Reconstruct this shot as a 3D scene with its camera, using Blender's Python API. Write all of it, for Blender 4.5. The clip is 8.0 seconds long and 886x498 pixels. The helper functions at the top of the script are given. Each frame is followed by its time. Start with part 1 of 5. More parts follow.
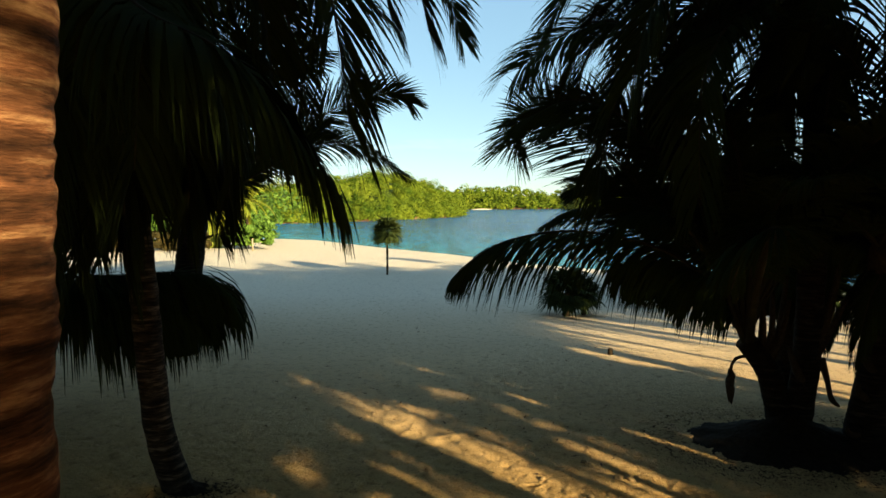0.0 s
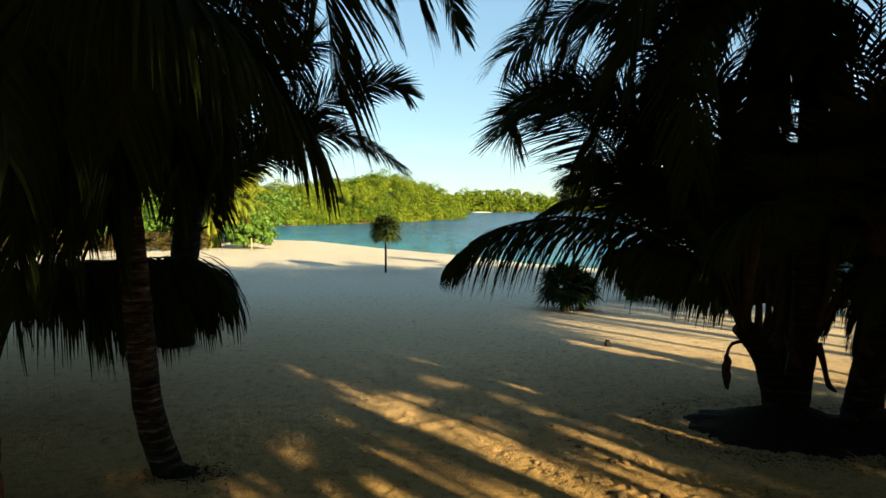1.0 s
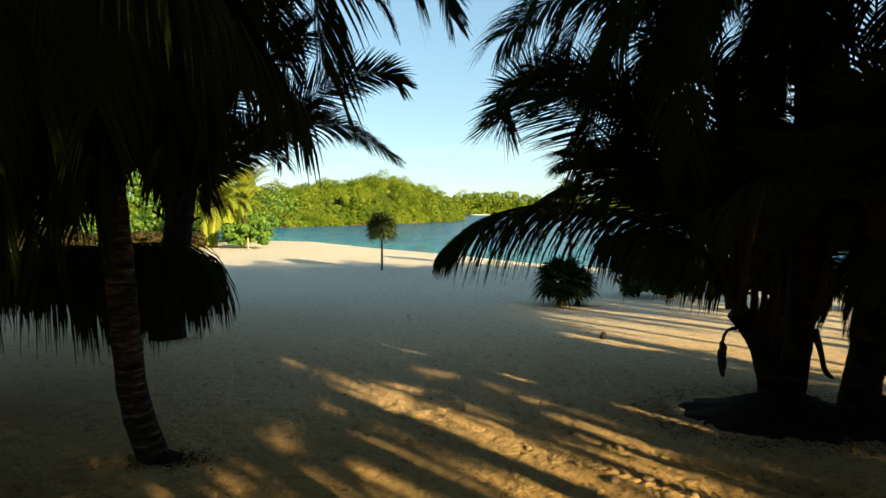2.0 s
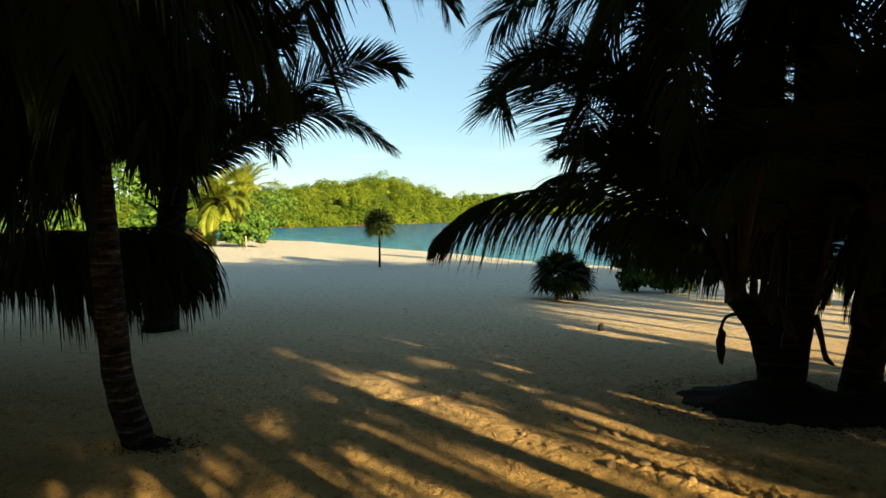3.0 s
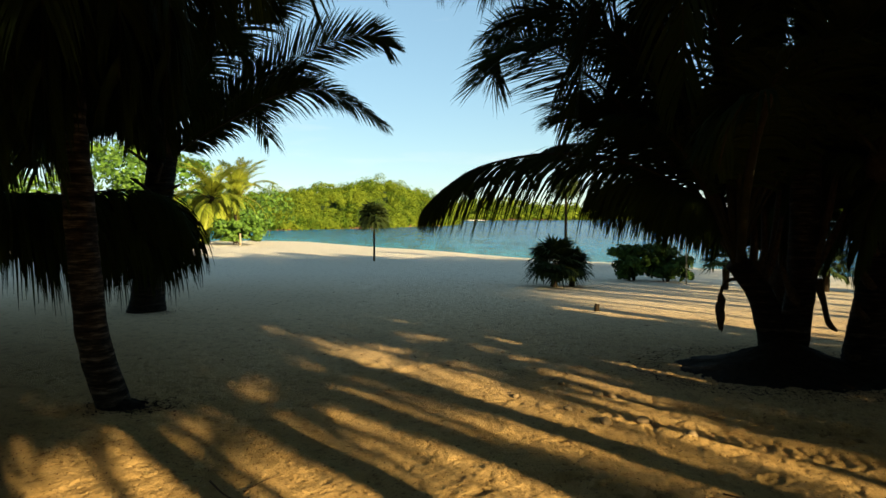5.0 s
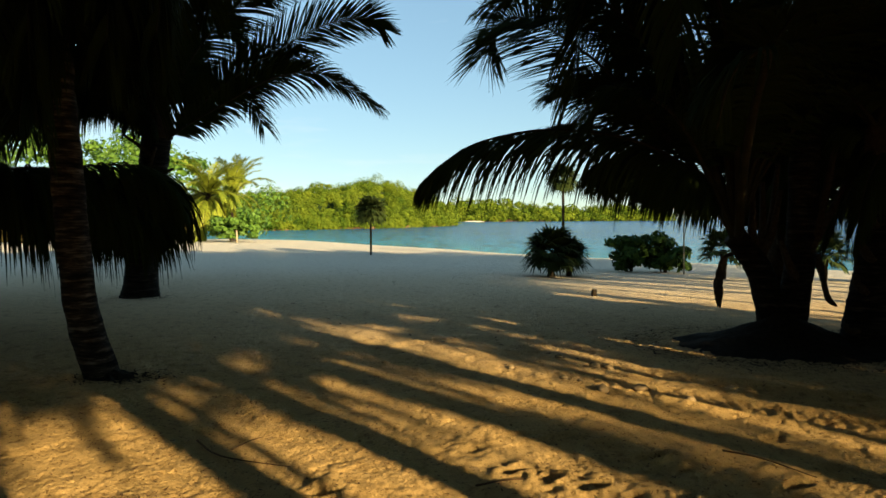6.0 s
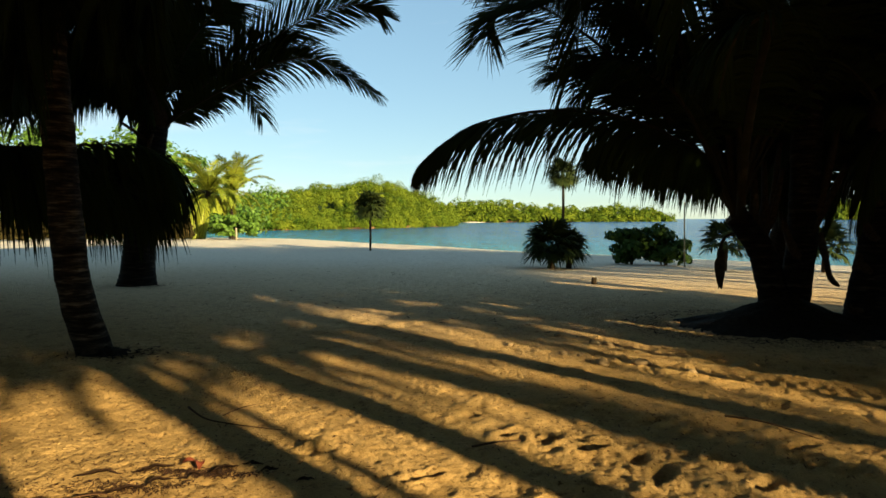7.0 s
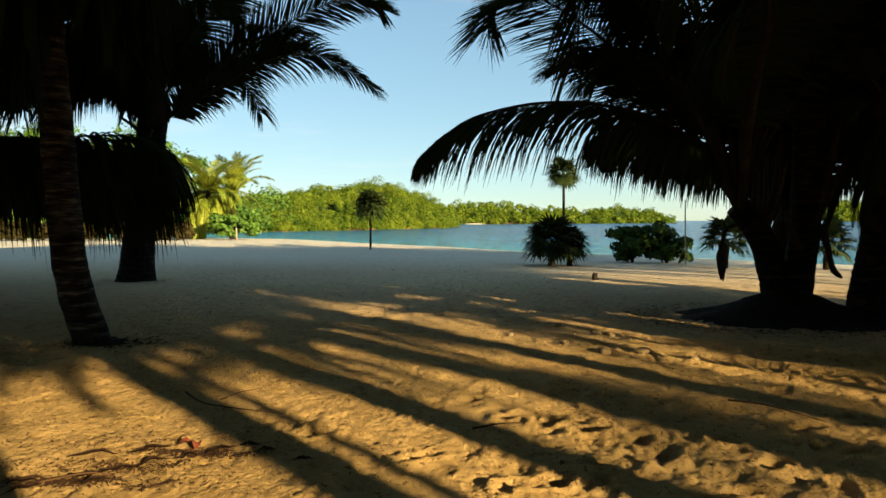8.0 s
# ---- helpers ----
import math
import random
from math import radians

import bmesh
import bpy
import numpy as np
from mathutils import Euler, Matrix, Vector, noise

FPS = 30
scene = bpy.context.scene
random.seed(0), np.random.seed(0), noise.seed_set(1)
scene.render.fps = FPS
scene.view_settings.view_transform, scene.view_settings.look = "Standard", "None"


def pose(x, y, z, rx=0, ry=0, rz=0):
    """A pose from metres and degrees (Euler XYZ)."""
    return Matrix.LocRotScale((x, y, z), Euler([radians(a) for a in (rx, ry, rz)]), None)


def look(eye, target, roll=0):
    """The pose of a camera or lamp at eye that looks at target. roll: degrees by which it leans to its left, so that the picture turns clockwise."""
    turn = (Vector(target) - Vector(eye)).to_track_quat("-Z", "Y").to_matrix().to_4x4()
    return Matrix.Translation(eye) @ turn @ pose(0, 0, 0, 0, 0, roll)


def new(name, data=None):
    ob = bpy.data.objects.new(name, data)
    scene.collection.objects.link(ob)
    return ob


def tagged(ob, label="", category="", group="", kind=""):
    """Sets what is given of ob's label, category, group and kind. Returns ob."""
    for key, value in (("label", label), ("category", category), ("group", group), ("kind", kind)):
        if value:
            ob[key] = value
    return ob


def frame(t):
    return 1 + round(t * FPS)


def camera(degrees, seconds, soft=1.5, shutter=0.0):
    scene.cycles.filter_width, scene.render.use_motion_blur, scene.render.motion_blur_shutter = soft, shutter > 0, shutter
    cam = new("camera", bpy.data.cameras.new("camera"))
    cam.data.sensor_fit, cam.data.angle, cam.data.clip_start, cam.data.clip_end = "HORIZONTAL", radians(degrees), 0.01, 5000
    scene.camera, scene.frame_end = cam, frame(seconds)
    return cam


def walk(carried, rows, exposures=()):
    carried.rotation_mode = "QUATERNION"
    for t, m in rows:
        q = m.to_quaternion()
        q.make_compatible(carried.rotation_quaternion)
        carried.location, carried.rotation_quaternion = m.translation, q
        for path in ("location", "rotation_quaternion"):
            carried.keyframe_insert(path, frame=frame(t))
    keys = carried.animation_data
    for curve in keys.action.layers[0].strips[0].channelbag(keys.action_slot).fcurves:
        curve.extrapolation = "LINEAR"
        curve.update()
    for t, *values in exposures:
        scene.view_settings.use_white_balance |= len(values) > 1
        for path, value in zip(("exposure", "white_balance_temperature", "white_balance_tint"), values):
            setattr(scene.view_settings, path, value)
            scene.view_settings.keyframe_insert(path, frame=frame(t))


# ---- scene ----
cam = camera(72.7, 8.0, soft=1.6)
# time, eye, target, roll
PATH = [
    (0.0, (0.005, 0.035, 2.863), (-0.040, 2.029, 2.714), -0.25),
    (0.5, (0.041, 0.053, 2.747), (-0.002, 2.047, 2.601), -0.25),
    (1.0, (0.080, 0.066, 2.632), (0.034, 2.060, 2.494), -0.25),
    (2.5, (0.195, 0.214, 2.314), (0.156, 2.210, 2.187), -0.25),
    (3.0, (0.226, 0.270, 2.210), (0.186, 2.266, 2.086), -0.25),
    (3.5, (0.245, 0.334, 2.080), (0.209, 2.330, 1.962), -0.25),
    (4.0, (0.261, 0.385, 1.962), (0.226, 2.381, 1.848), -0.25),
    (4.5, (0.278, 0.432, 1.850), (0.244, 2.429, 1.740), -0.25),
    (6.0, (0.319, 0.541, 1.406), (0.297, 2.538, 1.305), -0.25),
    (6.5, (0.333, 0.578, 1.268), (0.311, 2.575, 1.170), -0.25),
    (7.0, (0.342, 0.605, 1.166), (0.319, 2.603, 1.069), -0.25),
    (7.5, (0.343, 0.623, 1.101), (0.319, 2.621, 1.004), -0.25),
    (8.0, (0.342, 0.638, 1.050), (0.318, 2.636, 0.959), -0.25),
]
walk(cam, [(t, look(eye, target, roll)) for t, eye, target, roll in PATH], [(0.0, 1.72, 6620, 10), (4.0, 1.62, 6620, 10), (8.0, 1.5, 6620, 10)])

# ---- light: a low warm sun behind the camera, clear sky ----
SUN_AZ, SUN_EL = 135.8, 17.0          # degrees clockwise from +y, degrees up
world = bpy.data.worlds.new("sky")
scene.world = world
world.use_nodes = True
wn, wl = world.node_tree.nodes, world.node_tree.links
sky = wn.new("ShaderNodeTexSky")
sky.sky_type = "NISHITA"
sky.sun_disc = False
sky.sun_elevation, sky.sun_rotation = radians(SUN_EL), radians(SUN_AZ)
sky.air_density, sky.dust_density, sky.ozone_density = 1.0, 0.0, 1.0
sky_soft = wn.new("ShaderNodeGamma")          # evens the fall from horizon to zenith
sky_soft.inputs["Gamma"].default_value = 0.5
sky_tint = wn.new("ShaderNodeMix")
sky_tint.data_type, sky_tint.blend_type = "RGBA", "MULTIPLY"
sky_tint.inputs[0].default_value = 1.0
sky_tint.inputs[7].default_value = (0.75, 0.935, 1.02, 1)
sky_sat = wn.new("ShaderNodeHueSaturation")
sky_sat.inputs["Saturation"].default_value = 1.15
wl.new(sky.outputs["Color"], sky_soft.inputs["Color"])
wl.new(sky_soft.outputs[0], sky_tint.inputs[6])
wl.new(sky_tint.outputs[2], sky_sat.inputs["Color"])
cloud_co = wn.new("ShaderNodeTexCoord")
cloud_map = wn.new("ShaderNodeMapping")
cloud_map.inputs["Scale"].default_value = (2.6, 2.6, 17.0)
cloud = wn.new("ShaderNodeTexNoise")
cloud.inputs["Scale"].default_value, cloud.inputs["Detail"].default_value, cloud.inputs["Roughness"].default_value = 1.0, 6.0, 0.6
cloud_cut = wn.new("ShaderNodeMapRange")
cloud_cut.inputs[1].default_value, cloud_cut.inputs[2].default_value, cloud_cut.inputs[3].default_value, cloud_cut.inputs[4].default_value = 0.53, 0.72, 0.0, 0.3
cloud_mix = wn.new("ShaderNodeMix")
cloud_mix.data_type = "RGBA"
cloud_mix.inputs[7].default_value = (2.9, 2.9, 2.85, 1)
wl.new(cloud_co.outputs["Generated"], cloud_map.inputs[0])
wl.new(cloud_map.outputs[0], cloud.inputs["Vector"])
wl.new(cloud.outputs[0], cloud_cut.inputs[0])
wl.new(cloud_cut.outputs[0], cloud_mix.inputs[0])
wl.new(sky_sat.outputs[0], cloud_mix.inputs[6])
wl.new(cloud_mix.outputs[2], wn["Background"].inputs["Color"])
wn["Background"].inputs["Strength"].default_value = 0.128
sun_data = bpy.data.lights.new("sun", "SUN")
sun_data.energy, sun_data.angle, sun_data.color = 5.0, radians(0.55), (1.0, 0.83, 0.48)
sun = new("sun", sun_data)
S = Vector((math.sin(radians(SUN_AZ)) * math.cos(radians(SUN_EL)), math.cos(radians(SUN_AZ)) * math.cos(radians(SUN_EL)), math.sin(radians(SUN_EL))))
sun.matrix_world = look(S * 60, (0, 0, 0))


# ---- materials ----
def material(name, rough=0.7, spec=0.3):
    m = bpy.data.materials.new(name)
    m.use_nodes = True
    b = m.node_tree.nodes["Principled BSDF"]
    b.inputs["Roughness"].default_value = rough
    b.inputs["Specular IOR Level"].default_value = spec
    return m, m.node_tree.nodes, m.node_tree.links, b


def ramp(nodes, stops):
    r = nodes.new("ShaderNodeValToRGB")
    e = r.color_ramp.elements
    while len(e) < len(stops):
        e.new(0.5)
    for el, (p, c) in zip(e, stops):
        el.position, el.color = p, (*c, 1)
    return r


def noise_node(nodes, links, scale, detail=4, rough=0.55, vec=None):
    n = nodes.new("ShaderNodeTexNoise")
    n.inputs["Scale"].default_value, n.inputs["Detail"].default_value, n.inputs["Roughness"].default_value = scale, detail, rough
    if vec:
        links.new(vec, n.inputs["Vector"])
    return n


def bump(nodes, links, height, bsdf, strength, distance):
    b = nodes.new("ShaderNodeBump")
    b.inputs["Strength"].default_value, b.inputs["Distance"].default_value = strength, distance
    links.new(height, b.inputs["Height"])
    links.new(b.outputs[0], bsdf.inputs["Normal"])


def mix(nodes, links, fac, a, b, blend="MIX"):
    m = nodes.new("ShaderNodeMix")
    m.data_type, m.blend_type = "RGBA", blend
    for sock, v in ((m.inputs[0], fac), (m.inputs[6], a), (m.inputs[7], b)):
        if isinstance(v, (int, float)):
            sock.default_value = v
        elif isinstance(v, tuple):
            sock.default_value = (*v, 1)
        else:
            links.new(v, sock)
    return m.outputs[2]


def mat_sand():
    m, n, l, b = material("sand", 0.95, 0.12)
    geo = n.new("ShaderNodeNewGeometry").outputs["Position"]
    big = noise_node(n, l, 0.35, 5, 0.6, geo)
    mid = noise_node(n, l, 5.0, 6, 0.65, geo)
    fine = noise_node(n, l, 160.0, 3, 0.7, geo)
    c1 = ramp(n, [(0.3, (0.57, 0.345, 0.12)), (0.7, (0.69, 0.44, 0.17))])
    l.new(big.outputs[0], c1.inputs[0])
    c2 = ramp(n, [(0.25, (0.62, 0.58, 0.52)), (0.5, (0.95, 0.93, 0.9)), (0.8, (1, 1, 1))])
    l.new(mid.outputs[0], c2.inputs[0])
    c3 = ramp(n, [(0.3, (0.6, 0.56, 0.5)), (0.55, (1, 1, 1))])
    l.new(fine.outputs[0], c3.inputs[0])
    a = mix(n, l, 0.8, c1.outputs[0], c2.outputs[0], "MULTIPLY")
    a = mix(n, l, 0.7, a, c3.outputs[0], "MULTIPLY")
    spk = noise_node(n, l, 38.0, 2, 0.5, geo)
    c4 = ramp(n, [(0.30, (0.25, 0.2, 0.15)), (0.37, (1, 1, 1))])
    l.new(spk.outputs[0], c4.inputs[0])
    a = mix(n, l, 0.8, a, c4.outputs[0], "MULTIPLY")
    mot = noise_node(n, l, 8.0, 6, 0.7, geo)
    c5 = ramp(n, [(0.34, (0.5, 0.47, 0.42)), (0.46, (1, 1, 1))])
    l.new(mot.outputs[0], c5.inputs[0])
    a = mix(n, l, 0.75, a, c5.outputs[0], "MULTIPLY")
    # washed white coral sand towards the shore
    sep = n.new("ShaderNodeSeparateXYZ")
    l.new(geo, sep.inputs[0])
    mr = n.new("ShaderNodeMapRange")
    mr.inputs[1].default_value, mr.inputs[2].default_value = 5.0, 19.0
    l.new(sep.outputs[1], mr.inputs[0])
    a = mix(n, l, mr.outputs[0], a, mix(n, l, 0.8, (0.64, 0.555, 0.43), c5.outputs[0], "MULTIPLY"))
    l.new(a, b.inputs["Base Color"])
    add = n.new("ShaderNodeMath")
    add.operation = "MULTIPLY_ADD"
    add.inputs[1].default_value = 0.5
    l.new(fine.outputs[0], add.inputs[0])
    add2 = n.new("ShaderNodeMath")
    add2.operation = "MULTIPLY_ADD"
    add2.inputs[1].default_value = 0.7
    l.new(spk.outputs[0], add2.inputs[0])
    l.new(mot.outputs[0], add2.inputs[2])
    l.new(add2.outputs[0], add.inputs[2])
    bump(n, l, add.outputs[0], b, 1.0, 0.05)
    return m


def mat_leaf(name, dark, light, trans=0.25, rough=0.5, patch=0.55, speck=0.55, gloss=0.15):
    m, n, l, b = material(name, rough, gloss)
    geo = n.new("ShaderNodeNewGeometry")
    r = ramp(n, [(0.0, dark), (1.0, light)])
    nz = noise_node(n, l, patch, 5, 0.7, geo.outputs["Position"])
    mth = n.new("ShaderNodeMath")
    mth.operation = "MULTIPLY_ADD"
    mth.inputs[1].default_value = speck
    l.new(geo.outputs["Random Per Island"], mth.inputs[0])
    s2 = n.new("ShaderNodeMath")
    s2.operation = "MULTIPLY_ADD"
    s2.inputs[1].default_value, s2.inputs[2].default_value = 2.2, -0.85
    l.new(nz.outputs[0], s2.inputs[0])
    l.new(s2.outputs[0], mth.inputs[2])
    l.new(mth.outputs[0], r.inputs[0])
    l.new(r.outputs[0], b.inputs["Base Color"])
    t = n.new("ShaderNodeBsdfTranslucent")
    l.new(r.outputs[0], t.inputs["Color"])
    mx = n.new("ShaderNodeMixShader")
    mx.inputs[0].default_value = trans
    l.new(b.outputs[0], mx.inputs[1])
    l.new(t.outputs[0], mx.inputs[2])
    l.new(mx.outputs[0], n["Material Output"].inputs["Surface"])
    return m


def mat_bark(name, c0, c1, c2, scale=6.0, ring=0.1):
    """Ringed palm bark: pale broken leaf scars with dark seams between them."""
    m, n, l, b = material(name, 0.9, 0.1)
    tc = n.new("ShaderNodeTexCoord")
    mp = n.new("ShaderNodeMapping")
    mp.inputs["Scale"].default_value = (0.8, 0.8, 6.0)
    l.new(tc.outputs["Object"], mp.inputs[0])
    nz = noise_node(n, l, scale, 6, 0.65, mp.outputs[0])
    fine = noise_node(n, l, scale * 9, 4, 0.7, mp.outputs[0])
    blot = noise_node(n, l, 7.0, 4, 0.6, tc.outputs["Object"])
    wv = n.new("ShaderNodeTexWave")
    wv.wave_type, wv.bands_direction, wv.wave_profile = "BANDS", "Z", "SAW"
    wv.inputs["Scale"].default_value = 0.314 / ring
    wv.inputs["Distortion"].default_value, wv.inputs["Detail"].default_value, wv.inputs["Detail Scale"].default_value = 1.6, 3.0, 3.0
    l.new(tc.outputs["Object"], wv.inputs["Vector"])
    scar = ramp(n, [(0.0, (0.1, 0.1, 0.1)), (0.14, (0.35, 0.35, 0.35)), (0.3, (1, 1, 1)), (0.62, (0.75, 0.75, 0.75)), (1.0, (0.3, 0.3, 0.3))])
    l.new(wv.outputs["Fac"], scar.inputs[0])
    r = ramp(n, [(0.36, c0), (0.52, c1), (0.64, c2)])
    l.new(nz.outputs[0], r.inputs[0])
    br = ramp(n, [(0.38, (0.45, 0.4, 0.36)), (0.6, (1, 1, 1))])
    l.new(blot.outputs[0], br.inputs[0])
    c = mix(n, l, 0.85, r.outputs[0], scar.outputs[0], "MULTIPLY")
    c = mix(n, l, 0.8, c, br.outputs[0], "MULTIPLY")
    l.new(mix(n, l, 0.45, c, fine.outputs[0], "MULTIPLY"), b.inputs["Base Color"])
    hs = n.new("ShaderNodeMath")
    hs.operation = "MULTIPLY_ADD"
    hs.inputs[1].default_value = 0.5
    l.new(fine.outputs[0], hs.inputs[0])
    l.new(wv.outputs["Fac"], hs.inputs[2])
    bump(n, l, hs.outputs[0], b, 0.8, 0.02)
    return m


def mat_plain(name, color, rough=0.8, var=0.35, scale=8.0):
    m, n, l, b = material(name, rough, 0.06)
    tc = n.new("ShaderNodeTexCoord")
    nz = noise_node(n, l, scale, 5, 0.6, tc.outputs["Object"])
    r = ramp(n, [(0.3, tuple(c * (1 - var) for c in color)), (0.7, tuple(min(1, c * (1 + var)) for c in color))])
    l.new(nz.outputs[0], r.inputs[0])
    l.new(r.outputs[0], b.inputs["Base Color"])
    bump(n, l, nz.outputs[0], b, 0.4, 0.02)
    return m


def mat_water():
    m, n, l, b = material("sea_water", 0.15, 0.12)
    geo = n.new("ShaderNodeNewGeometry").outputs["Position"]
    mp = n.new("ShaderNodeMapping")
    mp.inputs["Scale"].default_value = (0.45, 1.0, 1.0)
    mp.inputs["Rotation"].default_value = (0, 0, radians(35))
    l.new(geo, mp.inputs[0])
    w1 = noise_node(n, l, 1.3, 6, 0.65, mp.outputs[0])
    w2 = noise_node(n, l, 0.06, 4, 0.6, mp.outputs[0])
    sep = n.new("ShaderNodeSeparateXYZ")
    l.new(geo, sep.inputs[0])
    ma = n.new("ShaderNodeMath")
    ma.operation = "MULTIPLY_ADD"
    ma.inputs[1].default_value = 1.15
    l.new(sep.outputs[0], ma.inputs[0])
    l.new(sep.outputs[1], ma.inputs[2])
    mr = n.new("ShaderNodeMapRange")
    mr.inputs[1].default_value, mr.inputs[2].default_value = 38.0, 95.0
    l.new(ma.outputs[0], mr.inputs[0])
    r = ramp(n, [(0.0, (0.05, 0.38, 0.47)), (0.25, (0.016, 0.22, 0.38)), (1.0, (0.006, 0.10, 0.26))])
    l.new(mr.outputs[0], r.inputs[0])
    r2 = ramp(n, [(0.35, (0.55, 0.6, 0.65)), (0.6, (1, 1, 1))])
    l.new(w2.outputs[0], r2.inputs[0])
    mp2 = n.new("ShaderNodeMapping")
    mp2.inputs["Scale"].default_value = (0.8, 0.12, 1.0)
    l.new(geo, mp2.inputs[0])
    w3 = noise_node(n, l, 1.0, 7, 0.7, mp2.outputs[0])
    # Light and dark of the ripples put into the base colour.
    r3 = ramp(n, [(0.38, (0.3, 0.38, 0.48)), (0.52, (0.9, 0.93, 1.0)), (0.66, (1, 1, 1))])
    l.new(w3.outputs[0], r3.inputs[0])
    c = mix(n, l, 0.6, r.outputs[0], r2.outputs[0], "MULTIPLY")
    l.new(mix(n, l, 0.8, c, r3.outputs[0], "MULTIPLY"), b.inputs["Base Color"])
    wsum = n.new("ShaderNodeMath")
    wsum.operation = "MULTIPLY_ADD"
    wsum.inputs[1].default_value = 6.0
    l.new(w3.outputs[0], wsum.inputs[0])
    l.new(w1.outputs[0], wsum.inputs[2])
    bump(n, l, wsum.outputs[0], b, 1.0, 0.3)
    return m


M_SAND = mat_sand()
# Coconut leaf twice: near-black with shade put into it, then brightened for sun.
M_FROND_SHADE = mat_leaf("shaded_palm_leaf", (0.008, 0.013, 0.0035), (0.021, 0.030, 0.006), 0.04, 0.8, gloss=0.03)
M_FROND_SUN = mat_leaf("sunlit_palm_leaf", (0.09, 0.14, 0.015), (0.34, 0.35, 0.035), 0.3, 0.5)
M_FAN = mat_leaf("fan_palm_leaf", (0.018, 0.032, 0.01), (0.06, 0.075, 0.02), 0.15, 0.6, gloss=0.05)
# Fan palm leaf again, darkened to stand for the shade on the bush.
M_FAN_SHADE = mat_leaf("shaded_fan_palm_leaf", (0.010, 0.018, 0.006), (0.035, 0.046, 0.012), 0.1, 0.6, gloss=0.04)
# Shrub leaf with shade put into its colour; M_GRAPE is the sunlit sea grape.
M_SHRUB_SHADE = mat_leaf("shaded_shrub_leaf", (0.015, 0.032, 0.007), (0.045, 0.08, 0.014), 0.15, 0.6, gloss=0.05)
M_FOREST = mat_leaf("forest_leaf", (0.028, 0.07, 0.007), (0.245, 0.28, 0.024), 0.2, 0.7, 0.22, 0.25, 0.05)
M_HEDGE = mat_leaf("brownish_hedge_leaf", (0.015, 0.014, 0.005), (0.065, 0.048, 0.015), 0.15, 0.7, 1.0, 0.5, 0.05)
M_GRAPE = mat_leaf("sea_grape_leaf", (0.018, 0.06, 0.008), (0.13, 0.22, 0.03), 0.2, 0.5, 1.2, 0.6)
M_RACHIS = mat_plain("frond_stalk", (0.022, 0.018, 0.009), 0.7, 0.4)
M_WOOD = mat_plain("pale_wood", (0.35, 0.27, 0.17), 0.8, 0.3)
M_DRY = mat_plain("dry_frond", (0.09, 0.045, 0.02), 0.85, 0.4)
M_BARK = mat_bark("palm_bark", (0.014, 0.010, 0.007), (0.06, 0.044, 0.03), (0.22, 0.17, 0.12))
# Palm bark with the deep shade under the crowns put into its colour.
M_BARK_SHADE = mat_bark("shade_dark_palm_bark", (0.006, 0.005, 0.004), (0.018, 0.014, 0.010), (0.06, 0.047, 0.034))
M_BARK_RED = mat_bark("reddish_palm_bark", (0.05, 0.02, 0.01), (0.26, 0.105, 0.045), (0.6, 0.32, 0.15), 6.0, 0.085)
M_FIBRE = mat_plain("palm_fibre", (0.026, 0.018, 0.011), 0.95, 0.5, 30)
M_SOIL_SHADE = mat_plain("shade_dark_mulch", (0.014, 0.010, 0.006), 0.95, 0.5, 20)
# Dark tone stands for the shade in gaps between the hill's crowns.
M_UNDER = mat_plain("shaded_undergrowth", (0.02, 0.035, 0.008), 0.95, 0.4, 0.6)
M_EARTH = mat_plain("shore_earth", (0.17, 0.10, 0.05), 0.95, 0.4, 0.6)
M_WATER = mat_water()
M_STONE = mat_plain("coral_stone", (0.24, 0.16, 0.08), 0.95, 0.35, 14)
M_RED_LEAF = mat_plain("red_dead_leaf", (0.16, 0.04, 0.02), 0.6, 0.4, 25)


# ---- mesh helpers ----
def mesh_of(name, verts, faces, mat, smooth=True):
    me = bpy.data.meshes.new(name)
    me.from_pydata([tuple(v) for v in verts], [], faces)
    me.materials.append(mat)
    if smooth:
        me.polygons.foreach_set("use_smooth", [True] * len(me.polygons))
    me.update()
    return me


def part(name, mesh, parent, label="", m=None):
    ob = new(name, mesh)
    ob.parent = parent
    if m is not None:
        ob.matrix_basis = m
    return tagged(ob, label)


def thing(name, at, label, category, group="", kind=""):
    ob = new(name)
    ob.location = at
    return tagged(ob, label, category, group, kind)


def spline(pts, n):
    """n + 1 points of a smooth curve through pts."""
    p = [Vector(q) for q in pts]
    p = [p[0] * 2 - p[1]] + p + [p[-1] * 2 - p[-2]]
    out = []
    segs = len(p) - 3
    for i in range(n + 1):
        f = i / n * segs
        k = min(int(f), segs - 1)
        t = f - k
        a, b, c, d = p[k:k + 4]
        out.append(0.5 * ((2 * b) + (c - a) * t + (2 * a - 5 * b + 4 * c - d) * t * t + (3 * b - a - 3 * c + d) * t ** 3))
    return out


